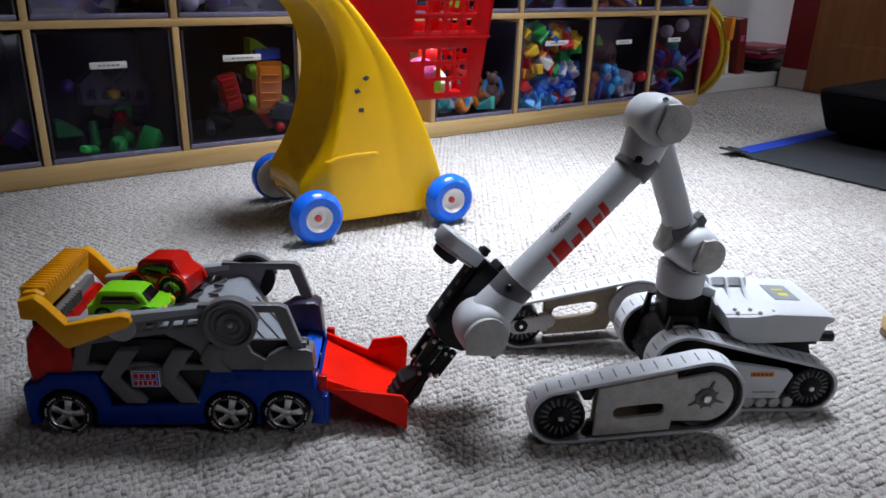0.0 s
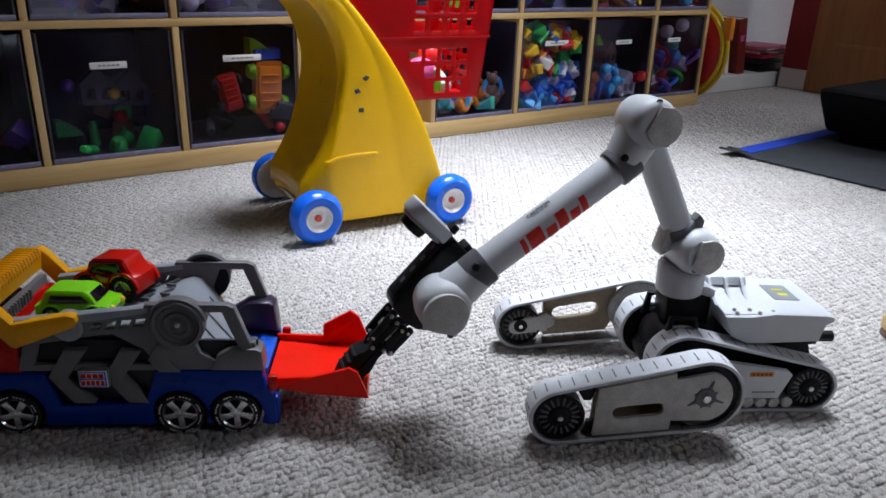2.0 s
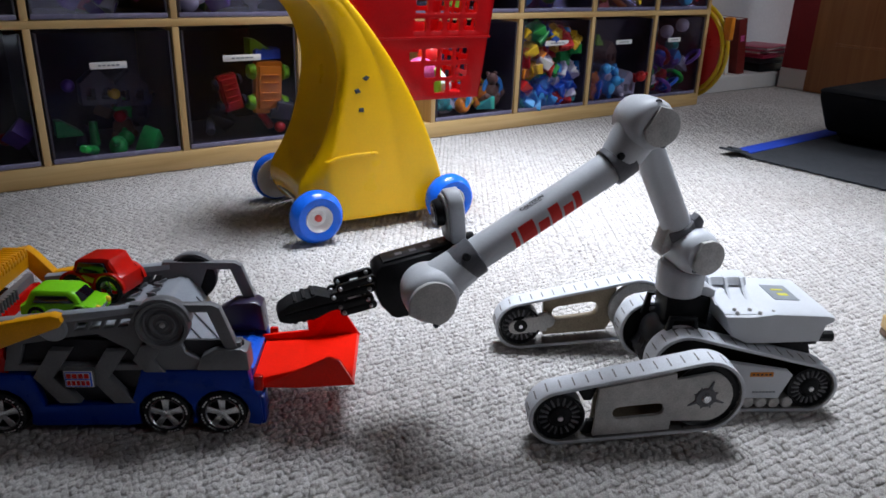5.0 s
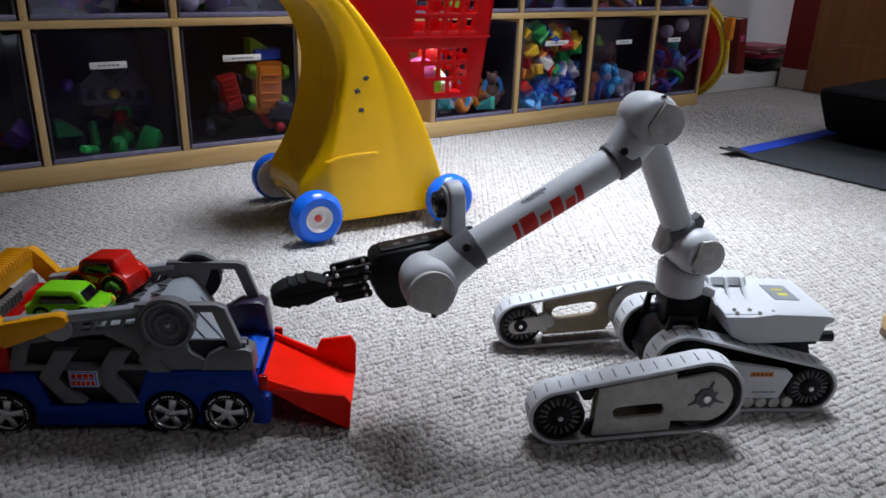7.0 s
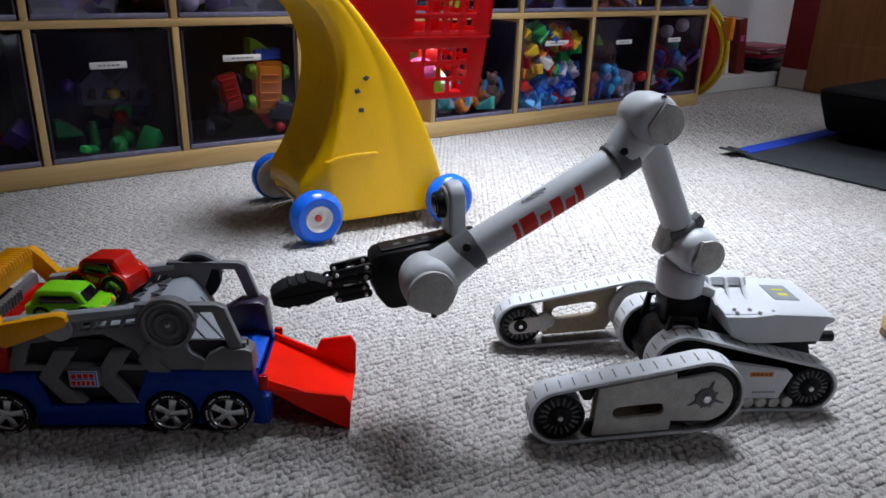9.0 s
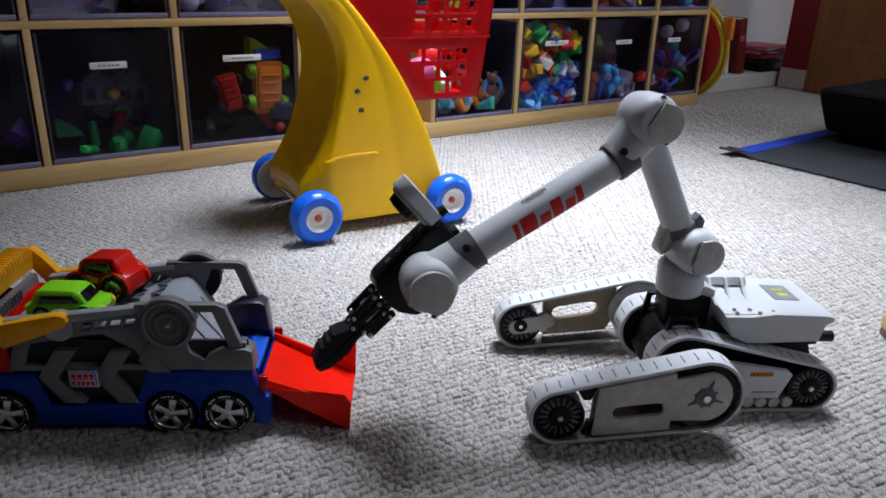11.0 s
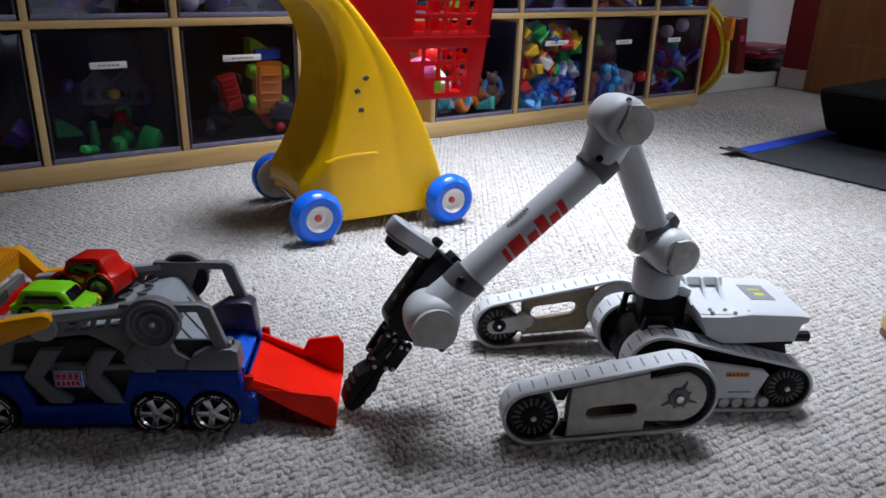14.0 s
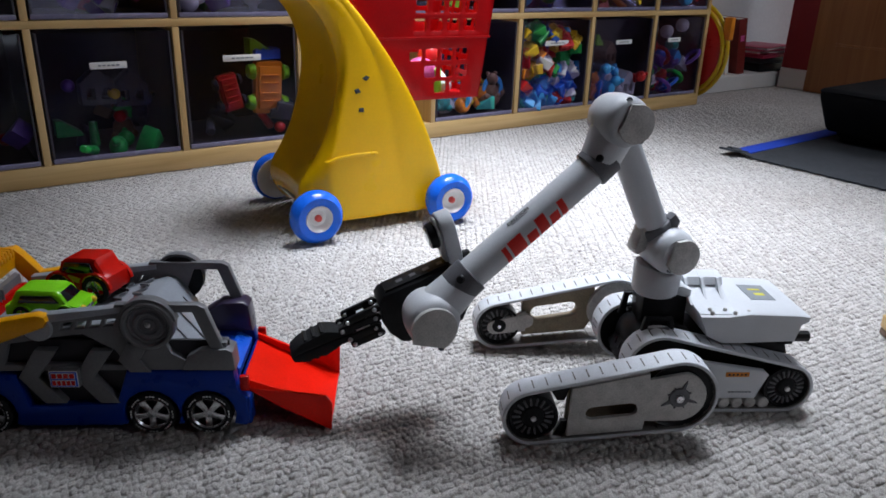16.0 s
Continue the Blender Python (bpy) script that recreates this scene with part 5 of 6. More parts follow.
for up in (1, -1):
    base = [(-0.284, 0.154), (-0.284, 0.154 + up * 0.012), (-0.304, 0.150 + up * 0.0115), (-0.324, 0.148 + up * 0.0195), (-0.364, 0.1395 + up * 0.0165), (-0.379, 0.1365 + up * 0.009), (-0.3815, 0.136)]
    fb = prism(g(base + [(-0.322, 0.148 + up * 0.0008)]), GY - 0.019, GY + 0.019, 0.003)
    fg = part("finger", fb, M_BLACK_RUB, gripper, "black padded gripper finger")
    for k in range(3):
        x = -0.330 - 0.013 * k
        z = 0.1470 + up * (0.0196 - 0.001 * k) - 0.0030 * k
        part("pad_rib", box(x - 0.003 - W0[0], x + 0.003 - W0[0], GY - 0.017, GY + 0.017, z - 0.007 - W0[1], z - 0.004 - W0[1], 0.0008, seg=1), M_BLACK_RUB, fg)
# white bars fill the gaps between the finger links
for x, z in ((-0.266, 0.175), (-0.272, 0.158), (-0.26, 0.145)):
    part("spacer", prism(g([(x - 0.006, z - 0.003), (x + 0.006, z - 0.001), (x + 0.006, z + 0.004), (x - 0.006, z + 0.002)]), GY - 0.0165, GY + 0.014, 0.0005), M_HUB_WHITE if z < 0.18 else M_STEEL, gripper)

# camera head: a rounded paddle that stands off the gripper's back
HD = Vector((-0.17, 0.985)).normalized()
HB = Vector((-0.109, 0.225))


def head_pt(along, off, y):
    q = HB + HD * along + Vector((-HD.y, HD.x)) * off
    return (q.x - W0[0], y, q.y - W0[1])


def head_slab(off0, off1, inset, L):
    secs = []
    for o, ins in ((off0, inset + 0.003), (off0 + 0.002, inset), (off1 - 0.0035, inset), (off1 - 0.001, inset + 0.0015), (off1, inset + 0.004)):
        w = 0.027 - ins
        ring = [(0.004 + ins, GY + 0.02 - ins), (0.004 + ins, GY - 0.018 + ins)]
        ring += [(L - 0.027 + w * math.sin(radians(a)), GY - w * math.cos(radians(a))) for a in range(0, 181, 12)]
        secs.append([head_pt(al, o, y) for al, y in ring])
    return loft(secs)


head = part("camera_head", head_slab(-0.013, 0.011, 0.0, 0.086), M_ROBOT, gripper, "light grey rounded camera head")
part("front_rim", head_slab(0.0108, 0.0165, 0.004, 0.085), M_ROBOT2, head)
lens = rod(head_pt(0.053, 0.0160, GY), head_pt(0.053, 0.029, GY), 0.0215, 0.0195, 28, rim=0.0015)
part("lens_barrel", lens, M_BLACK, head, "black ridged lens barrel")
part("lens", rod(head_pt(0.053, 0.0285, GY), head_pt(0.053, 0.0305, GY), 0.014, 0.012, 24), M_GLASS_BLACK, head, "dark glass lens")
part("paper_label", loft([[head_pt(al, o, y) for al, y in ((0.016, GY - 0.014), (0.016, GY + 0.014), (0.04, GY + 0.014), (0.04, GY - 0.014))] for o in (-0.0132, -0.0135)]), M_LABEL, head, "small white printed label")
lp = bmesh.new()
for k in range(3):
    loft([[head_pt(al, o, y) for al, y in ((0.02 + 0.006 * k, GY - 0.01), (0.02 + 0.006 * k, GY + 0.006), (0.0235 + 0.006 * k, GY + 0.006), (0.0235 + 0.006 * k, GY - 0.01))] for o in (-0.0135, -0.0138)], bm=lp)
for k in range(3):
    loft([[head_pt(al, o, y) for al, y in ((0.052 + 0.004 * k, GY - 0.006), (0.052 + 0.004 * k, GY + 0.008), (0.0535 + 0.004 * k, GY + 0.008), (0.0535 + 0.004 * k, GY - 0.006))] for o in (-0.0128, -0.0134)], bm=lp)
part("label_print", lp, M_STICKER, head, smooth=False)
kb = rod(head_pt(0.008, -0.012, GY - 0.012), head_pt(0.008, -0.025, GY - 0.012), 0.008, 0.0075, 12, rim=0.0015)
rod(head_pt(0.002, -0.01, GY + 0.008), head_pt(0.002, -0.02, GY + 0.008), 0.006, 0.006, 10, bm=kb, rim=0.001)
box(*sorted((head_pt(0.0, -0.01, 0)[0], head_pt(0.0, -0.024, 0)[0])), GY - 0.015, GY + 0.014, 0.165 - W0[1], 0.2 - W0[1], 0.003, bm=kb)
part("clamp_knob", kb, M_BLACK_RUB, gripper, "black knurled clamp knob")


# ---------------------------------------------------------------- the arm's own plane
# The turret is turned, so that the arm reaches out over the near side.
ARM_TURN = 14.0
LOWER_Q, UPPER_Q, GRIP_Q = -0.02803, -0.02622, -0.01813


def arm_pose(along, aside, up, turn):
    return pose(TX, TY, 0, 0, 0, ARM_TURN) @ pose(along, aside, up, 0, -turn, 0)


def resize(link, k):
    """Brings a link and its parts to their true size about its joint."""
    m = Matrix.Scale(k, 4)
    for o in (link, *link.children_recursive):
        if o.type == "FONT":
            o.matrix_basis = Matrix.Translation(o.matrix_basis.translation * k) @ o.matrix_basis.to_3x3().to_4x4() @ Matrix.Scale(k, 4)
        else:
            o.data.transform(m)


resize(lower_arm, 1.0676)
resize(upper_arm, 0.9445)
resize(gripper, 0.8731)
# ---------------------------------------------------------------- the toy truck
# Its own space: x towards the scoop, y away from the near side, z up.
TRUCK_U, TRUCK_S = -0.47, 0.022
UXV, VV = Vector((math.cos(radians(TURN)), math.sin(radians(TURN)), 0)), Vector((math.sin(radians(TURN)), -math.cos(radians(TURN)), 0))


def truck_pose(shift):
    p = Vector(ROBOT_AT) + UXV * (TRUCK_U + shift) + VV * TRUCK_S
    return pose(p.x, p.y, 0, 0, 0, TURN)


truck = thing("toy_truck", truck_pose(0), "blue and grey plastic toy car carrier with a red loading scoop", "toy truck")
HW = 0.078
BOSS_X = 0.0645


def arch(cx, r, z0, n=11):
    """Points over a wheel, from left to right."""
    half = math.degrees(math.acos(min(1, max(-1, (z0 - 0.0305) / r))))
    return [(cx - r * math.sin(radians(half - 2 * half * i / (n - 1))), 0.0305 + r * math.cos(radians(half - 2 * half * i / (n - 1)))) for i in range(n)]


low = [(-0.203, 0.016)] + arch(-0.155, 0.039, 0.016) + [(-0.112, 0.014), (0.012, 0.014)] + arch(0.055, 0.036, 0.016) + arch(0.128, 0.036, 0.016) + [(0.177, 0.013)]
side = low + [(0.181, 0.02), (0.179, 0.055), (0.174, 0.06), (0.168, 0.070), (0.165, 0.096), (0.03, 0.096), (0.012, 0.047), (-0.098, 0.043), (-0.108, 0.09), (-0.172, 0.091), (-0.182, 0.080), (-0.203, 0.074)]
for y0, y1 in ((-HW, -HW + 0.02), (HW - 0.02, HW)):
    part("side_skirt", prism(side, y0, y1, 0.002), M_T_BLUE, truck, "glossy dark blue skirt with wheel arches")
part("underbody", box(-0.195, 0.150, -HW + 0.021, HW - 0.021, 0.03, 0.088, 0.003), M_T_BLUE, truck)
part("front_bumper", box(-0.208, -0.196, -HW + 0.004, HW - 0.004, 0.02, 0.072, 0.005), M_T_BLUE, truck)
for y in (-HW + 0.006, HW - 0.014):
    part("tail_light", box(0.170, 0.182, y, y + 0.008, 0.062, 0.084, 0.002), M_T_RED, truck, "small red tail light")
part("rear_bumper", box(0.168, 0.184, -HW + 0.003, -HW + 0.03, 0.012, 0.056, 0.004), M_T_BLUE, truck)
part("rear_bumper", box(0.168, 0.184, HW - 0.03, HW - 0.003, 0.012, 0.056, 0.004), M_T_BLUE, truck)


def truck_wheel(cx, near, parent, r=0.0308, w=0.026):
    """A black treaded tyre with a five-spoke silver rim; its middle is its origin."""
    s = -1 if near else 1
    f = lambda k: s * k
    tyre = lathe([(r * 0.70, f(w * 0.46)), (r * 0.86, f(w * 0.5)), (r * 0.97, f(w * 0.42)), (r, f(w * 0.3)), (r, f(-w * 0.3)), (r * 0.97, f(-w * 0.42)),
                  (r * 0.86, f(-w * 0.5)), (r * 0.7, f(-w * 0.46))], "y", 40)
    t = part("wheel", tyre, M_BLACK_RUB, parent, "black toy tyre on a silver five-spoke rim", at=pose(cx, (-HW + w * 0.5) * (1 if near else -1), r))
    tb = bmesh.new()
    for i in range(30):
        merge(tb, box(-0.0012, 0.0012, -w * 0.34, w * 0.34, r - 0.0008, r + 0.0006), Matrix.Rotation(2 * math.pi * i / 30, 4, "Y"))
    part("tread", tb, M_BLACK_RUB, t, smooth=False)
    wt = bmesh.new()
    for i in range(40):
        if i % 10 in (3, 8, 9):
            continue
        a = 2 * math.pi * i / 40
        merge(wt, box(-0.0013, 0.0013, min(f(w * 0.5), f(w * 0.512)), max(f(w * 0.5), f(w * 0.512)), r * 0.84, r * 0.9), Matrix.Rotation(a, 4, "Y"))
    part("sidewall_print", wt, M_HUB_WHITE, t, "faint white moulded marks on the tyre", smooth=False)
    dish = lathe([(0, f(w * 0.15)), (r * 0.6, f(w * 0.15)), (r * 0.66, f(w * 0.3)), (r * 0.70, f(w * 0.47)), (r * 0.735, f(w * 0.5)), (r * 0.75, f(w * 0.45)), (r * 0.72, f(w * 0.1))], "y", 36)
    part("rim", dish, M_T_DARK, t)
    sp = bmesh.new()
    for i in range(5):
        a = 2 * math.pi * i / 5 + 0.2
        y0, y1 = sorted((f(w * 0.32), f(w * 0.46)))
        merge(sp, prism([(-0.0035, 0.003), (-0.0052, r * 0.7), (0.0052, r * 0.7), (0.0035, 0.003)], y0, y1, 0.0008), Matrix.Rotation(a, 4, "Y"))
        merge(sp, lathe([(0, f(w * 0.47)), (0.0012, f(w * 0.47)), (0.0012, f(w * 0.3))], "y", 8, at=(0, 0, 0.0055)), Matrix.Rotation(a + 0.6, 4, "Y"))
    lathe([(0, f(w * 0.5)), (0.0035, f(w * 0.49)), (0.0075, f(w * 0.44)), (0.0085, f(w * 0.3))], "y", 20, bm=sp)
    lathe([(r * 0.66, f(w * 0.4)), (r * 0.72, f(w * 0.5)), (r * 0.75, f(w * 0.47)), (r * 0.73, f(w * 0.38))], "y", 36, bm=sp)
    part("spokes", sp, M_CHROME, t, "silver five-spoke wheel insert")
    return t


WHEELS = [(truck_wheel(cx, near, truck), cx, near) for cx in (-0.155, 0.055, 0.128) for near in (True, False)]

# side frames, with a sloping end window, chevrons and a round boss
frame_out = [(-0.142, 0.094), (-0.13, 0.136), (-0.075, 0.152), (-0.055, 0.168), (0.02, 0.177), (0.025, 0.189), (0.126, 0.189), (0.135, 0.184), (0.160, 0.110), (0.160, 0.096)]
win = [(0.086, 0.178), (0.119, 0.178), (0.142, 0.114), (0.115, 0.105), (0.088, 0.12), (0.075, 0.15)]
cut = [(-0.122, 0.103), (-0.112, 0.133), (-0.02, 0.148), (0.018, 0.125), (0.03, 0.104)]
slots_ = [[(x, 0.1525 + 0.1 * (x + 0.05)), (x + 0.0125, 0.1538 + 0.1 * (x + 0.05)), (x + 0.0165, 0.1635 + 0.1 * (x + 0.05)), (x + 0.004, 0.1622 + 0.1 * (x + 0.05))] for x in (-0.046, -0.028, -0.010, 0.008)]
for near in (True, False):
    y0, y1 = (-HW + 0.003, -HW + 0.015) if near else (HW - 0.015, HW - 0.003)
    part("side_frame", prism(frame_out, y0, y1, 0.0018, holes=[win, cut] + slots_), M_T_GREY, truck, "grey side frame with a sloping window opening")
    if near:
        part("side_backing", box(-0.14, 0.16, y1 - 0.0025, y1 + 0.002, 0.035, 0.135, 0.001), M_T_DARK, truck, "charcoal recessed side panel")
        for x in (-0.071, -0.002, 0.066):
            ch = [(x - 0.034, 0.087), (x - 0.009, 0.126), (x + 0.018, 0.126), (x - 0.009, 0.087), (x + 0.02, 0.0485), (x - 0.006, 0.0485)]
            if x > 0.05:
                ch = [(0.022, 0.112), (0.036, 0.136), (0.064, 0.136), (0.048, 0.112), (0.062, 0.0945), (0.035, 0.0945)]
            part("chevron", prism(ch, -HW - 0.001, y1 - 0.003, 0.0012), M_T_GREY, truck, "raised grey chevron")
        sg = part("maker_plate", prism(rounded_rect(-0.065, -0.027, 0.0755, 0.1015, 0.003), -HW - 0.006, -HW + 0.003, 0.001), M_T_GREY, truck)
        part("plate_border", box(-0.0635, -0.0285, -HW - 0.0068, -HW - 0.0058, 0.077, 0.100, 0.0003), M_HUB_WHITE, sg)
        part("plate_field", box(-0.0625, -0.0295, -HW - 0.0074, -HW - 0.0066, 0.078, 0.099, 0.0003), M_T_BLUE2, sg, "blue badge with red bars and a white border")
        for z in (0.0798, 0.0898):
            wb = bmesh.new()
            rb = bmesh.new()
            for k in range(5 if z < 0.08 else 4):
                n = 5 if z < 0.08 else 4
                w = 0.0295 / n
                x0 = -0.0608 + w * k
                box(x0, x0 + w - 0.0004, -HW - 0.008, -HW - 0.0073, z, z + 0.0078, bm=wb)
                box(x0 + 0.0006, x0 + w - 0.001, -HW - 0.0085, -HW - 0.0079, z + 0.0007, z + 0.0071, bm=rb)
            part("badge_bars_outline", wb, M_HUB_WHITE, sg, smooth=False)
            part("badge_bars", rb, M_T_RED, sg, smooth=False)
    cb = box(0.098, 0.165, y0 - 0.003, y1 + 0.016 if near else y1 + 0.003, 0.092, 0.122, 0.003) if near else prism([(0.095, 0.09), (0.10, 0.118), (0.125, 0.134), (0.156, 0.136), (0.164, 0.13), (0.168, 0.09)], y0 - 0.02, y1, 0.004)
    if near:
        cb.free()
        cb = prism([(0.100, 0.097), (0.109, 0.118), (0.125, 0.1265), (0.158, 0.128), (0.166, 0.124), (0.168, 0.097)], y0 - 0.004, y1 + 0.014, 0.002)
        box(0.146, 0.158, y0 + 0.002, y1 + 0.008, 0.126, 0.135, 0.002, bm=cb)
    part("corner_block", cb, M_T_GREY if near else M_PURPLE, truck, "rounded grey corner block" if near else "dark violet corner block")
    # round boss on the frame
    yb = -HW - 0.006 if near else HW + 0.004
    yi = -HW + 0.012 if near else HW - 0.012
    d = 1 if near else -1
    boss = lathe([(0.026, yb + d * 0.008), (0.0272, yb + d * 0.001), (0.028, yb), (0.0315, yb), (0.033, yb + d * 0.002), (0.033, yi), (0.026, yi)], "y", 40, at=(BOSS_X, 0, 0.163))
    disc = lathe([(0.0, yb + d * 0.004), (0.007, yb + d * 0.004), (0.008, yb + d * 0.006), (0.012, yb + d * 0.006), (0.0135, yb + d * 0.003), (0.0165, yb + d * 0.003), (0.018, yb + d * 0.006), (0.0215, yb + d * 0.006), (0.023, yb + d * 0.004), (0.0255, yb + d * 0.004), (0.0265, yb + d * 0.008), (0.0265, yi), (0, yi)], "y", 40, at=(BOSS_X, 0, 0.163))
    b = part("round_boss", boss, M_T_GREY if near else M_BLACK_RUB, truck, "grey stepped round boss" if near else "dark round boss on the far frame")
    part("stepped_disc", disc, M_COLLAR if near else M_BLACK_RUB, b, "dark grey stepped disc")
    part("boss_screw", ball((BOSS_X, yb + d * 0.005, 0.163), 0.004, n=12), M_STEEL, b)
    guard = prism(circle_pts(BOSS_X, 0.163, 0.0368, 26, 10, 170) + circle_pts(BOSS_X, 0.163, 0.033, 26, 170, 10), min(yb, yi) + 0.002, max(yb, yi) - 0.001, 0.0008)
    part("boss_guard", guard, M_T_GREY, b)
# rungs of the ladder-like rail by the deck
for near in (True, False):
    y = -HW + 0.006 if near else HW - 0.012
    part("deck_rail", prism([(-0.14, 0.158), (-0.06, 0.163), (0.035, 0.178), (0.035, 0.186), (-0.06, 0.175), (-0.14, 0.166)], y - 0.004, y + 0.01, 0.0015), M_T_GREY2, truck, "pale grey deck rail")
    for k in range(0 if near else 7):
        x = -0.10 + 0.018 * k
        part("rung", prism([(x, 0.14 + 0.15 * (x + 0.1)), (x + 0.012, 0.142 + 0.15 * (x + 0.1)), (x + 0.018, 0.169), (x + 0.006, 0.167)], y, y + 0.006, 0.001), M_T_GREY, truck)
    part("hinge_hump", rod((-0.072, y - 0.006, 0.157), (-0.072, y + 0.014, 0.157), 0.019, n=28, rim=0.002), M_T_GREY2, truck)

# deck, ramp, back wall
part("deck", prism([(-0.155, 0.14), (-0.155, 0.146), (-0.03, 0.148), (0.05, 0.169), (0.062, 0.166), (0.124, 0.083), (0.116, 0.08), (0.055, 0.157), (-0.03, 0.140)], -HW + 0.016, HW - 0.016, 0.001), M_T_GREY2, truck,
     "silver-grey deck with a ramp")
part("deck_fill", prism([(-0.15, 0.09), (-0.15, 0.139), (-0.03, 0.139), (0.045, 0.147), (0.108, 0.077), (0.1, 0.089)], -HW + 0.018, HW - 0.018), M_T_DARK, truck)
for x, y in ((0.0, 0.012), (0.028, 0.012), (0.0, 0.042), (0.028, 0.042)):
    z = 0.1475 + 0.2625 * (x + 0.03)
    m = pose(x, y, z, 0, -14.7, 0)
    chev = bmesh.new()
    for s in (1, -1):
        vs = [(-0.011, 0, 0), (0.006, s * 0.012, 0), (0.006, s * 0.008, 0), (-0.005, 0, 0)]
        loft([[(p[0], p[1], z0) for p in vs] for z0 in (0.002, 0.0055)], bm=chev)
    part("deck_chevron", chev, M_T_GREY, truck, "moulded chevron on the deck", smooth=False, at=m)
for y in (-0.035, 0.0, 0.035):
    part("ramp_groove", box(-0.03, 0.03, y - 0.001, y + 0.001, 0.0, 0.0012), M_T_GREY, truck, at=pose(0.094, 0, 0.1246, 0, 53.2, 0))
part("head_wall", box(-0.165, -0.155, -HW + 0.012, HW - 0.012, 0.1, 0.17, 0.002), M_T_GREY, truck, "pale grey wall at the deck's end")
hl = bmesh.new()
for k in range(9):
    rod((-0.152, -0.058 + 0.008 * k, 0.15), (-0.152, -0.058 + 0.008 * k, 0.172), 0.003, n=8, bm=hl)
part("wall_ribs", hl, M_T_GREY, truck)
part("blue_ramp", prism([(0.112, 0.07), (0.12, 0.083), (0.15, 0.089), (0.166, 0.080), (0.164, 0.066)], -HW + 0.034, HW - 0.032, 0.002), M_T_BLUE2, truck, "bright blue loading ramp")

# red cab
cab = []
for y, f in ((-HW + 0.006, 0.0), (-HW + 0.012, 0.6), (-HW + 0.024, 1.0), (HW - 0.024, 1.0), (HW - 0.012, 0.6), (HW - 0.006, 0.0)):
    e = (1 - f) * 0.006
    cab.append([(-0.196 + e, y, 0.068), (-0.201 + e, y, 0.1), (-0.197 + e, y, 0.138 - e), (-0.187 + e, y, 0.150 - e), (-0.172, y, 0.158 - e), (-0.15, y, 0.158 - e), (-0.142, y, 0.14), (-0.138, y, 0.1), (-0.14, y, 0.068)])
part("cab", loft(cab), M_T_RED, truck, "rounded glossy red cab")
part("windscreen", box(-0.2025, -0.194, -0.05, 0.05, 0.112, 0.142, 0.002), M_GLASS_BLACK, truck, at=pose(0, 0, 0, 0, 4, 0))

# yellow tailgate handle
for near in (True, False):
    y0, y1 = (-HW - 0.006, -HW + 0.01) if near else (HW + 0.002, HW + 0.018)
    arm = [(-0.188, 0.172), (-0.188, 0.197), (-0.168, 0.202), (-0.157, 0.192), (-0.135, 0.165), (-0.068, 0.178), (-0.0575, 0.175), (-0.0555, 0.168), (-0.061, 0.160), (-0.135, 0.131), (-0.141, 0.133), (-0.170, 0.170)]
    part("handle_arm", prism(arm, y0, y1, 0.003), M_T_YEL, truck, "amber yellow lifting arm")
bar = prism([(-0.192, 0.172), (-0.194, 0.194), (-0.188, 0.201), (-0.174, 0.203), (-0.164, 0.197), (-0.166, 0.174)], -HW + 0.011, HW + 0.001, 0.002)
yb = part("handle_bar", bar, M_T_YEL, truck, "ribbed amber yellow handle bar")
rb = bmesh.new()
for k in range(17):
    y = -0.058 + 0.008 * k
    box(-0.1955, -0.163, y, y + 0.0045, 0.190, 0.2055, 0.0015, bm=rb, seg=1)
part("grip_ribs", rb, M_T_YEL, yb)

# red scoop on its hinge
HX, HZ = 0.1725, 0.060
fl = bmesh.new()
loft([[(0.0, -0.058, 0.012), (0.0, 0.058, 0.012), (0.0, 0.058, 0.005), (0.0, -0.058, 0.005)],
      [(0.0495, -0.062, -0.019), (0.0495, 0.062, -0.019), (0.0495, 0.062, -0.025), (0.0495, -0.062, -0.025)],
      [(0.1152, -0.066, -0.053), (0.1152, 0.066, -0.053), (0.1152, 0.066, -0.0590), (0.1152, -0.066, -0.0590)]], bm=fl)
scoop = part("scoop", fl, M_T_SCOOP, truck, "scarlet sloping loading scoop", smooth=False, at=pose(HX, 0, HZ))
for s in (-1, 1):
    wl = bmesh.new()
    y = lambda a: s * a
    inner = [(0.0, 0.052, 0.022), (0.0585, 0.06, -0.010), (0.0657, 0.062, 0.006), (0.1098, 0.066, 0.010), (0.1179, 0.067, -0.004), (0.1161, 0.067, -0.0592), (0.0495, 0.062, -0.027), (0.0, 0.057, 0.002)]
    if s < 0:
        inner = [(0.0, 0.052, 0.012), (0.0585, 0.06, -0.004), (0.0765, 0.062, -0.006), (0.1098, 0.066, -0.008), (0.1179, 0.067, -0.018), (0.1161, 0.067, -0.0592), (0.0495, 0.062, -0.027), (0.0, 0.057, 0.002)]
    loft([[(x, y(b), z) for x, b, z in inner], [(x, y(b + 0.0045), z) for x, b, z in inner]], bm=wl)
    bmesh.ops.recalc_face_normals(wl, faces=wl.faces)
    part("scoop_wall", wl, M_T_SCOOP, scoop, "scarlet flared scoop side wall", smooth=False)
part("hinge_pin", rod((-0.001, -0.06, 0.002), (-0.001, 0.06, 0.002), 0.006, n=16), M_T_BLUE, scoop)


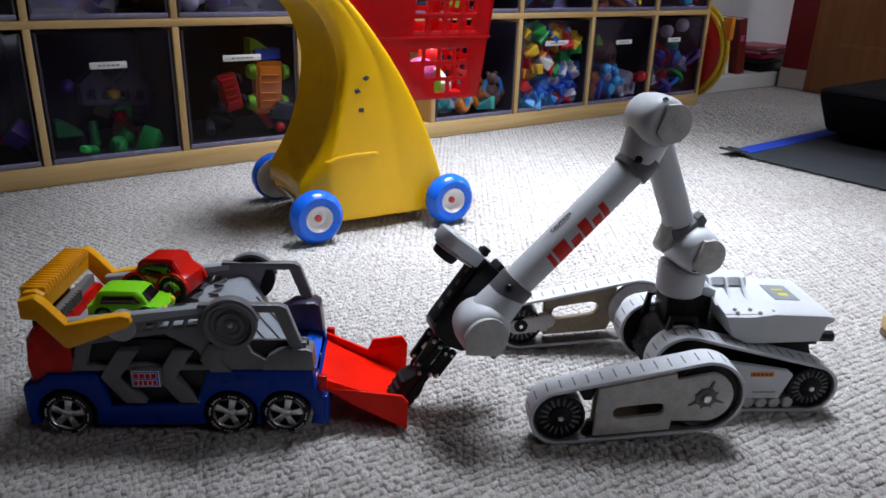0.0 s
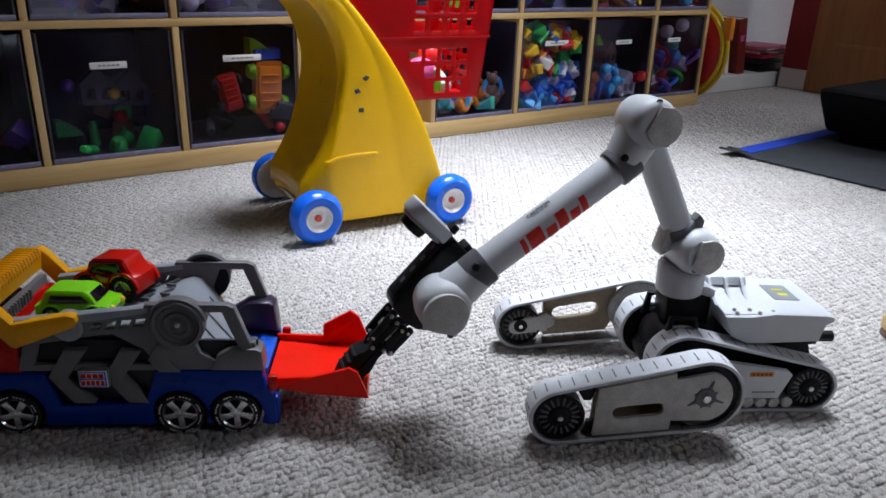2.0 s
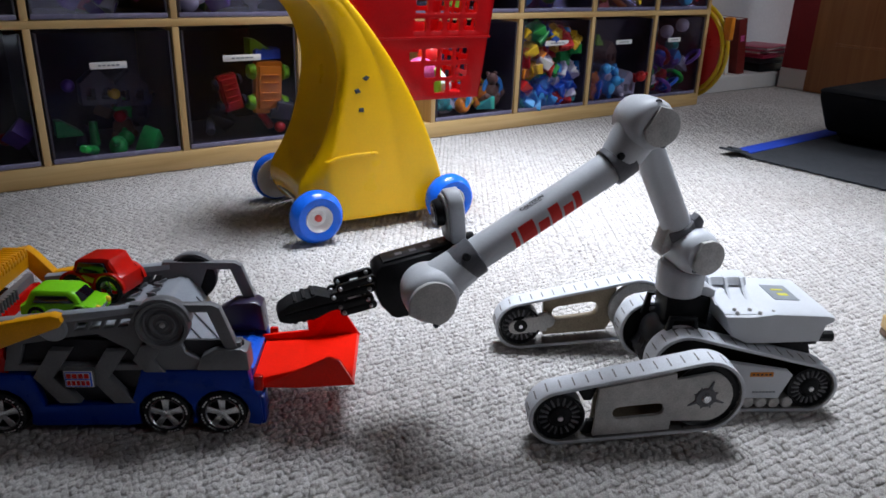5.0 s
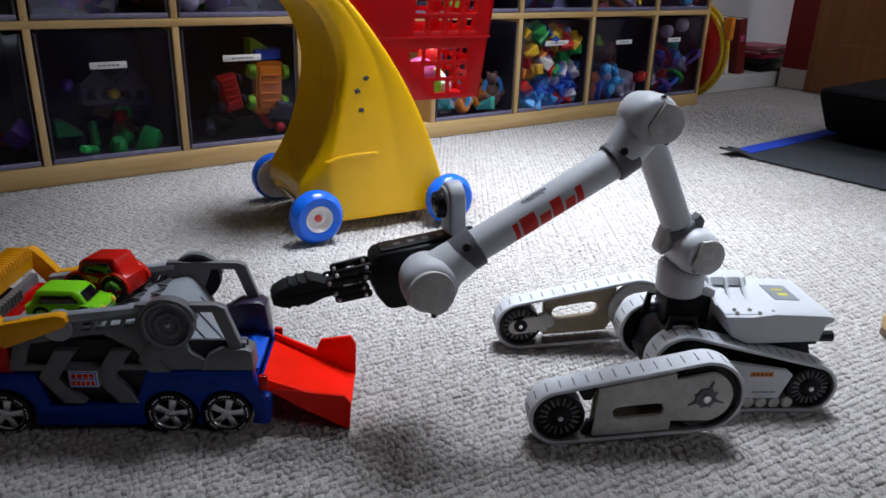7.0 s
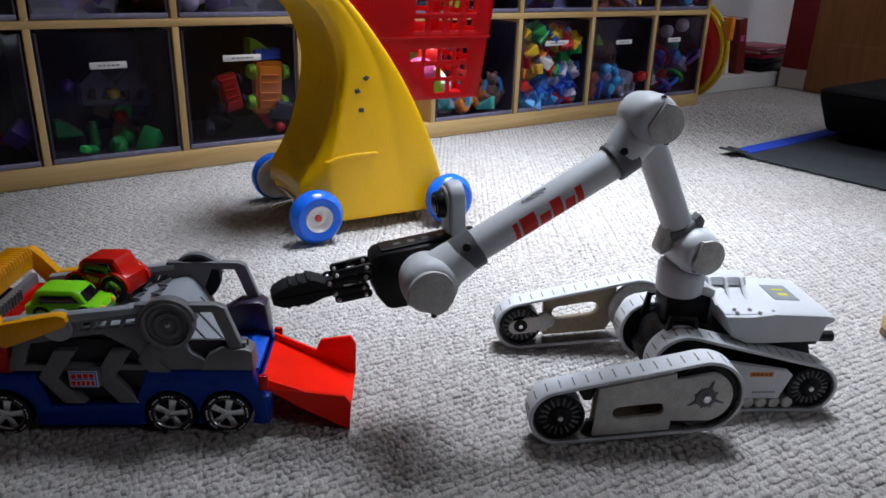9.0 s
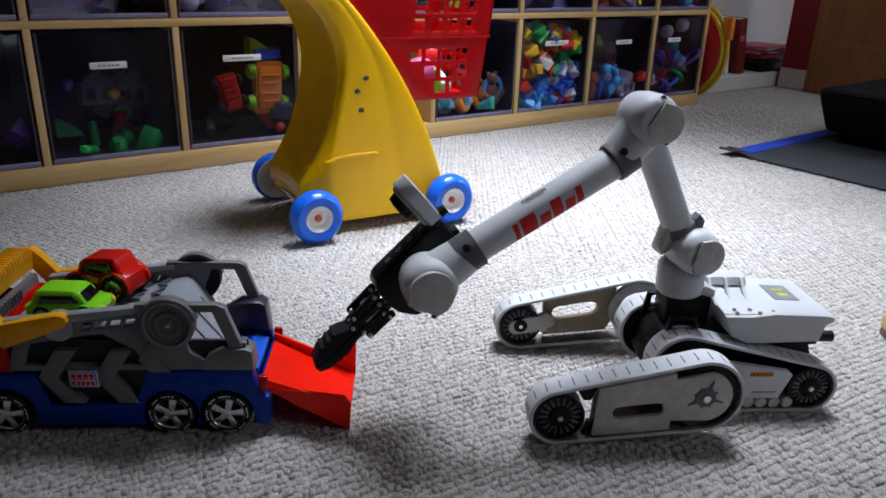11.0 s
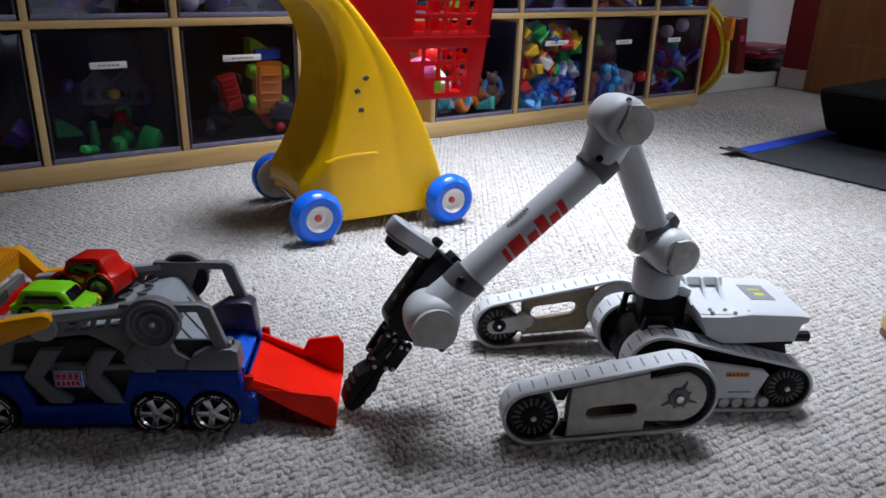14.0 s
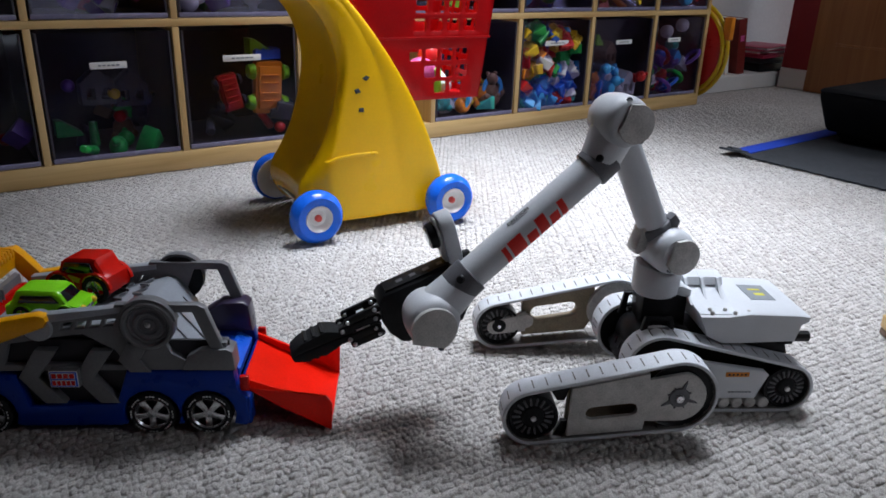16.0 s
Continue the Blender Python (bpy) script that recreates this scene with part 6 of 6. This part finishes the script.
# ---------------------------------------------------------------- the two toy cars on the deck
def toy_car(name, at, mat, label, long, wide, tall, flames=False):
    c = thing(name, at, label, "toy car")
    L, Wd = long / 2, wide / 2
    h = tall
    body = [(-L, 0.3 * h), (-L * 0.98, 0.56 * h), (-L * 0.86, 0.62 * h), (-L * 0.66, 0.97 * h), (-L * 0.5, h), (L * 0.3, h * 0.98), (L * 0.46, 0.9 * h), (L * 0.62, 0.62 * h), (L * 0.93, 0.54 * h), (L, 0.44 * h), (L, 0.22 * h), (-L * 0.95, 0.2 * h)]
    secs = []
    for y, e in ((-Wd, 0.86), (-Wd * 0.86, 1.0), (Wd * 0.86, 1.0), (Wd, 0.86)):
        secs.append([(x * (0.97 + 0.03 * (e - 0.86) / 0.14), y * (1 if z < 0.6 * h else 0.86), 0.4 * h + (z - 0.4 * h) * e) for x, z in body])
    part("body", loft(secs), mat, c)
    for s in (-1, 1):
        lo, hi = (0.68, 0.92) if flames else (0.64, 0.86)
        wn_ = prism([(-L * 0.62, lo * h), (-L * 0.52, hi * h), (L * 0.26, hi * h), (L * 0.44, lo * h)], *sorted((s * Wd * 0.8, s * Wd * 0.99)), 0.0006)
        part("side_window", wn_, M_GLASS_BLACK, c, "dark side window")
        for x in (-L * 0.56, L * 0.56):
            r = 0.27 * h if not flames else 0.32 * h
            w = part("wheel", lathe([(r * 0.62, s * Wd * 1.02), (r * 0.8, s * Wd * 1.08), (r, s * Wd * 1.0), (r, s * Wd * 0.72), (r * 0.5, s * Wd * 0.7)], "y", 24), M_BLACK_RUB, c, "black toy car tyre",
                     at=pose(x, 0, r))
            rim_ = lathe([(0, s * Wd * 1.03), (r * 0.2, s * Wd * 1.03), (r * 0.25, s * Wd * 0.98), (r * 0.6, s * Wd * 0.98), (r * 0.66, s * Wd * 1.04)], "y", 20)
            for i in range(5):
                merge(rim_, box(-r * 0.07, r * 0.07, *sorted((s * Wd * 0.97, s * Wd * 1.04)), r * 0.1, r * 0.62), Matrix.Rotation(2 * math.pi * i / 5, 4, "Y"))
            part("rim", rim_, M_CHROME, w)
            part("arch", prism(circle_pts(x, r, r * 1.22, 14, 0, 180) + circle_pts(x, r, r * 1.04, 14, 180, 0), *sorted((s * Wd * 0.8, s * Wd * 1.04)), 0.0005), mat, c)
        if flames:
            part("flame", prism([(L * 0.85, 0.53 * h), (L * 0.2, 0.63 * h), (-L * 0.1, 0.56 * h), (-L * 0.5, 0.64 * h), (-L * 0.85, 0.60 * h), (-L * 0.8, 0.36 * h), (-L * 0.6, 0.52 * h), (-L * 0.05, 0.46 * h), (L * 0.2, 0.53 * h), (L * 0.85, 0.45 * h)],
                                *sorted((s * Wd * 0.9, s * Wd * 1.012))), M_FLAME, c, "yellow flame stripe")
        part("headlight", ball((L * 0.985, s * Wd * 0.62, 0.42 * h), 0.1 * h, n=12), M_FLAME if not flames else M_CHROME, c)
    for z0, z1, x0, x1 in ((0.66, 0.94, 0.62, 0.46),):
        ws = loft([[(L * x0 + d, -Wd * 0.68, h * z0), (L * x0 + d, Wd * 0.68, h * z0), (L * x1 + d - L * 0.03, Wd * 0.62, h * z1 * 0.96), (L * x1 + d - L * 0.03, -Wd * 0.62, h * z1 * 0.96)] for d in (-0.001, 0.0015)])
        part("windscreen", ws, M_GLASS_BLACK, c, "dark windscreen")
    part("grille", box(L * 0.98, L * 1.012, -Wd * 0.45, Wd * 0.45, 0.28 * h, 0.4 * h, 0.0006), M_CHROME, c)
    return c


# each car rides on the deck: its path follows the truck's
def on_truck(shift, x, y, z, ry, rz):
    return truck_pose(shift) @ pose(x, y, z, 0, ry, rz)


GREEN_AT, RED_AT = (-0.073, -0.026, 0.149, -1.5, -4.0), (-0.046, 0.035, 0.151, 5, 164.0)
green_car = toy_car("toy_car", on_truck(0, *GREEN_AT), M_LIME, "bright lime green toy off-roader on the truck's deck", 0.098, 0.046, 0.044)
red_car = toy_car("toy_car", on_truck(0, *RED_AT), M_CAR_RED, "red toy car with yellow flames on the truck's deck", 0.096, 0.05, 0.062, True)


# ---------------------------------------------------------------- what moves
def motions():
    # seconds, robot's way along its length, elbow along and up (in the plane of the arm), lower arm's turn, upper arm's turn, gripper pivot x and z, gripper's turn
    arm = [
        (0.0, 0.0005, -0.0836, 0.4202, -0.34, 10.22, -0.3176, 0.1569, 41.20),
        (0.5, 0.0005, -0.0839, 0.4189, -0.09, 9.78, -0.3203, 0.1577, 41.21),
        (1.0, 0.0000, -0.0923, 0.4150, 2.11, 6.38, -0.3429, 0.1688, 39.69),
        (1.5, 0.0000, -0.0936, 0.4146, 2.45, 2.36, -0.3619, 0.1868, 36.00),
        (2.0, 0.0000, -0.0960, 0.4147, 2.89, 0.38, -0.3719, 0.1960, 34.23),
        (2.5, 0.0000, -0.0973, 0.4148, 3.13, -2.30, -0.3841, 0.2097, 32.38),
        (3.0, 0.0000, -0.0980, 0.4143, 3.37, -2.30, -0.3847, 0.2089, 23.64),
        (3.5, 0.0000, -0.0986, 0.4134, 3.62, -2.20, -0.3846, 0.2071, 14.34),
        (4.0, 0.0000, -0.1009, 0.4118, 4.24, -1.79, -0.3851, 0.2037, 7.27),
        (4.2, 0.0000, -0.1011, 0.4118, 4.24, -1.89, -0.3852, 0.2042, 5.12),
        (6.3, 0.0000, -0.0955, 0.4179, 2.60, -5.35, -0.3935, 0.2260, -4.67),
        (6.5, 0.0000, -0.0961, 0.4165, 2.70, -5.06, -0.3935, 0.2235, -4.70),
        (7.0, 0.0000, -0.0943, 0.4176, 2.21, -5.26, -0.3920, 0.2253, -4.69),
        (9.2, 0.0000, -0.0943, 0.4176, 2.21, -5.26, -0.3920, 0.2253, -4.69),
        (11.3, 0.0000, -0.0945, 0.4174, 2.31, -5.16, -0.3930, 0.2225, 42.60),
        (11.5, 0.0000, -0.0945, 0.4174, 2.31, -5.16, -0.3930, 0.2220, 51.50),
        (12.0, 0.0000, -0.0945, 0.4174, 2.31, -5.16, -0.3925, 0.2208, 64.60),
        (13.0, 0.0000, -0.0945, 0.4174, 2.31, -5.16, -0.3925, 0.2208, 64.60),
        (13.1, -0.0357, -0.0965, 0.4167, 2.73, 6.10, -0.3456, 0.1702, 53.45),
        (13.5, -0.0357, -0.0965, 0.4167, 2.73, 6.10, -0.3460, 0.1700, 47.05),
        (14.0, -0.0357, -0.0960, 0.4179, 2.40, 6.10, -0.3457, 0.1716, 42.19),
        (14.5, -0.0357, -0.0946, 0.4180, 2.15, 5.67, -0.3462, 0.1734, 38.39),
        (15.0, -0.0354, -0.0939, 0.4185, 1.96, 5.56, -0.3469, 0.1748, 35.11),
        (15.5, -0.0357, -0.0952, 0.4182, 2.25, 5.99, -0.3460, 0.1717, 22.99),
        (16.0, -0.0357, -0.0952, 0.4182, 2.25, 5.78, -0.3465, 0.1745, 7.56),
    ]
    home = Vector(ROBOT_AT)
    walk(robot, [(r[0], pose(*(home + UXV * r[1]), 0, 0, TURN)) for r in arm])
    walk(lower_arm, [(r[0], arm_pose(0.0275, LOWER_Q, 0.2145, r[4])) for r in arm])
    walk(upper_arm, [(r[0], arm_pose(r[2], UPPER_Q, r[3], r[5])) for r in arm])
    walk(gripper, [(r[0], arm_pose(r[6], GRIP_Q, r[7], r[8])) for r in arm])
    # seconds, truck's way along its length
    way = [(0.0, 0.0), (0.5, -0.0015), (0.7, -0.013), (1.0, -0.0314), (1.5, -0.0543), (2.0, -0.0651), (2.5, -0.0772), (3.0, -0.0836),
           (3.5, -0.0869), (4.2, -0.0869), (4.8, -0.0860), (5.4, -0.0772), (6.3, -0.0772), (13.0, -0.0772), (13.1, -0.0775),
           (13.5, -0.0818), (14.0, -0.0957), (14.5, -0.1011), (15.0, -0.1019), (16.0, -0.1015)]
    walk(truck, [(t, truck_pose(s)) for t, s in way])
    walk(green_car, [(t, on_truck(s, *GREEN_AT)) for t, s in way])
    walk(red_car, [(t, on_truck(s, *RED_AT)) for t, s in way])
    for w, cx, near in WHEELS:
        walk(w, [(t, pose(cx, (-HW + 0.013) * (1 if near else -1), 0.0308, 0, math.degrees(s / 0.0308), 0)) for t, s in way])
    lift = [(0.0, 0), (0.6, 0), (0.9, 2.5), (1.2, 8.6), (1.5, 16.8), (1.8, 20), (2.1, 24.5), (2.4, 30), (2.7, 32), (3.0, 37.5), (3.3, 42), (3.5, 44.5),
            (3.9, 55), (4.2, 57), (4.6, 55), (5.0, 32), (5.4, 3), (5.6, 0), (6.3, 0), (16.0, 0)]
    walk(scoop, [(t, pose(HX, 0, HZ, 0, -a, 0)) for t, a in lift])


motions()
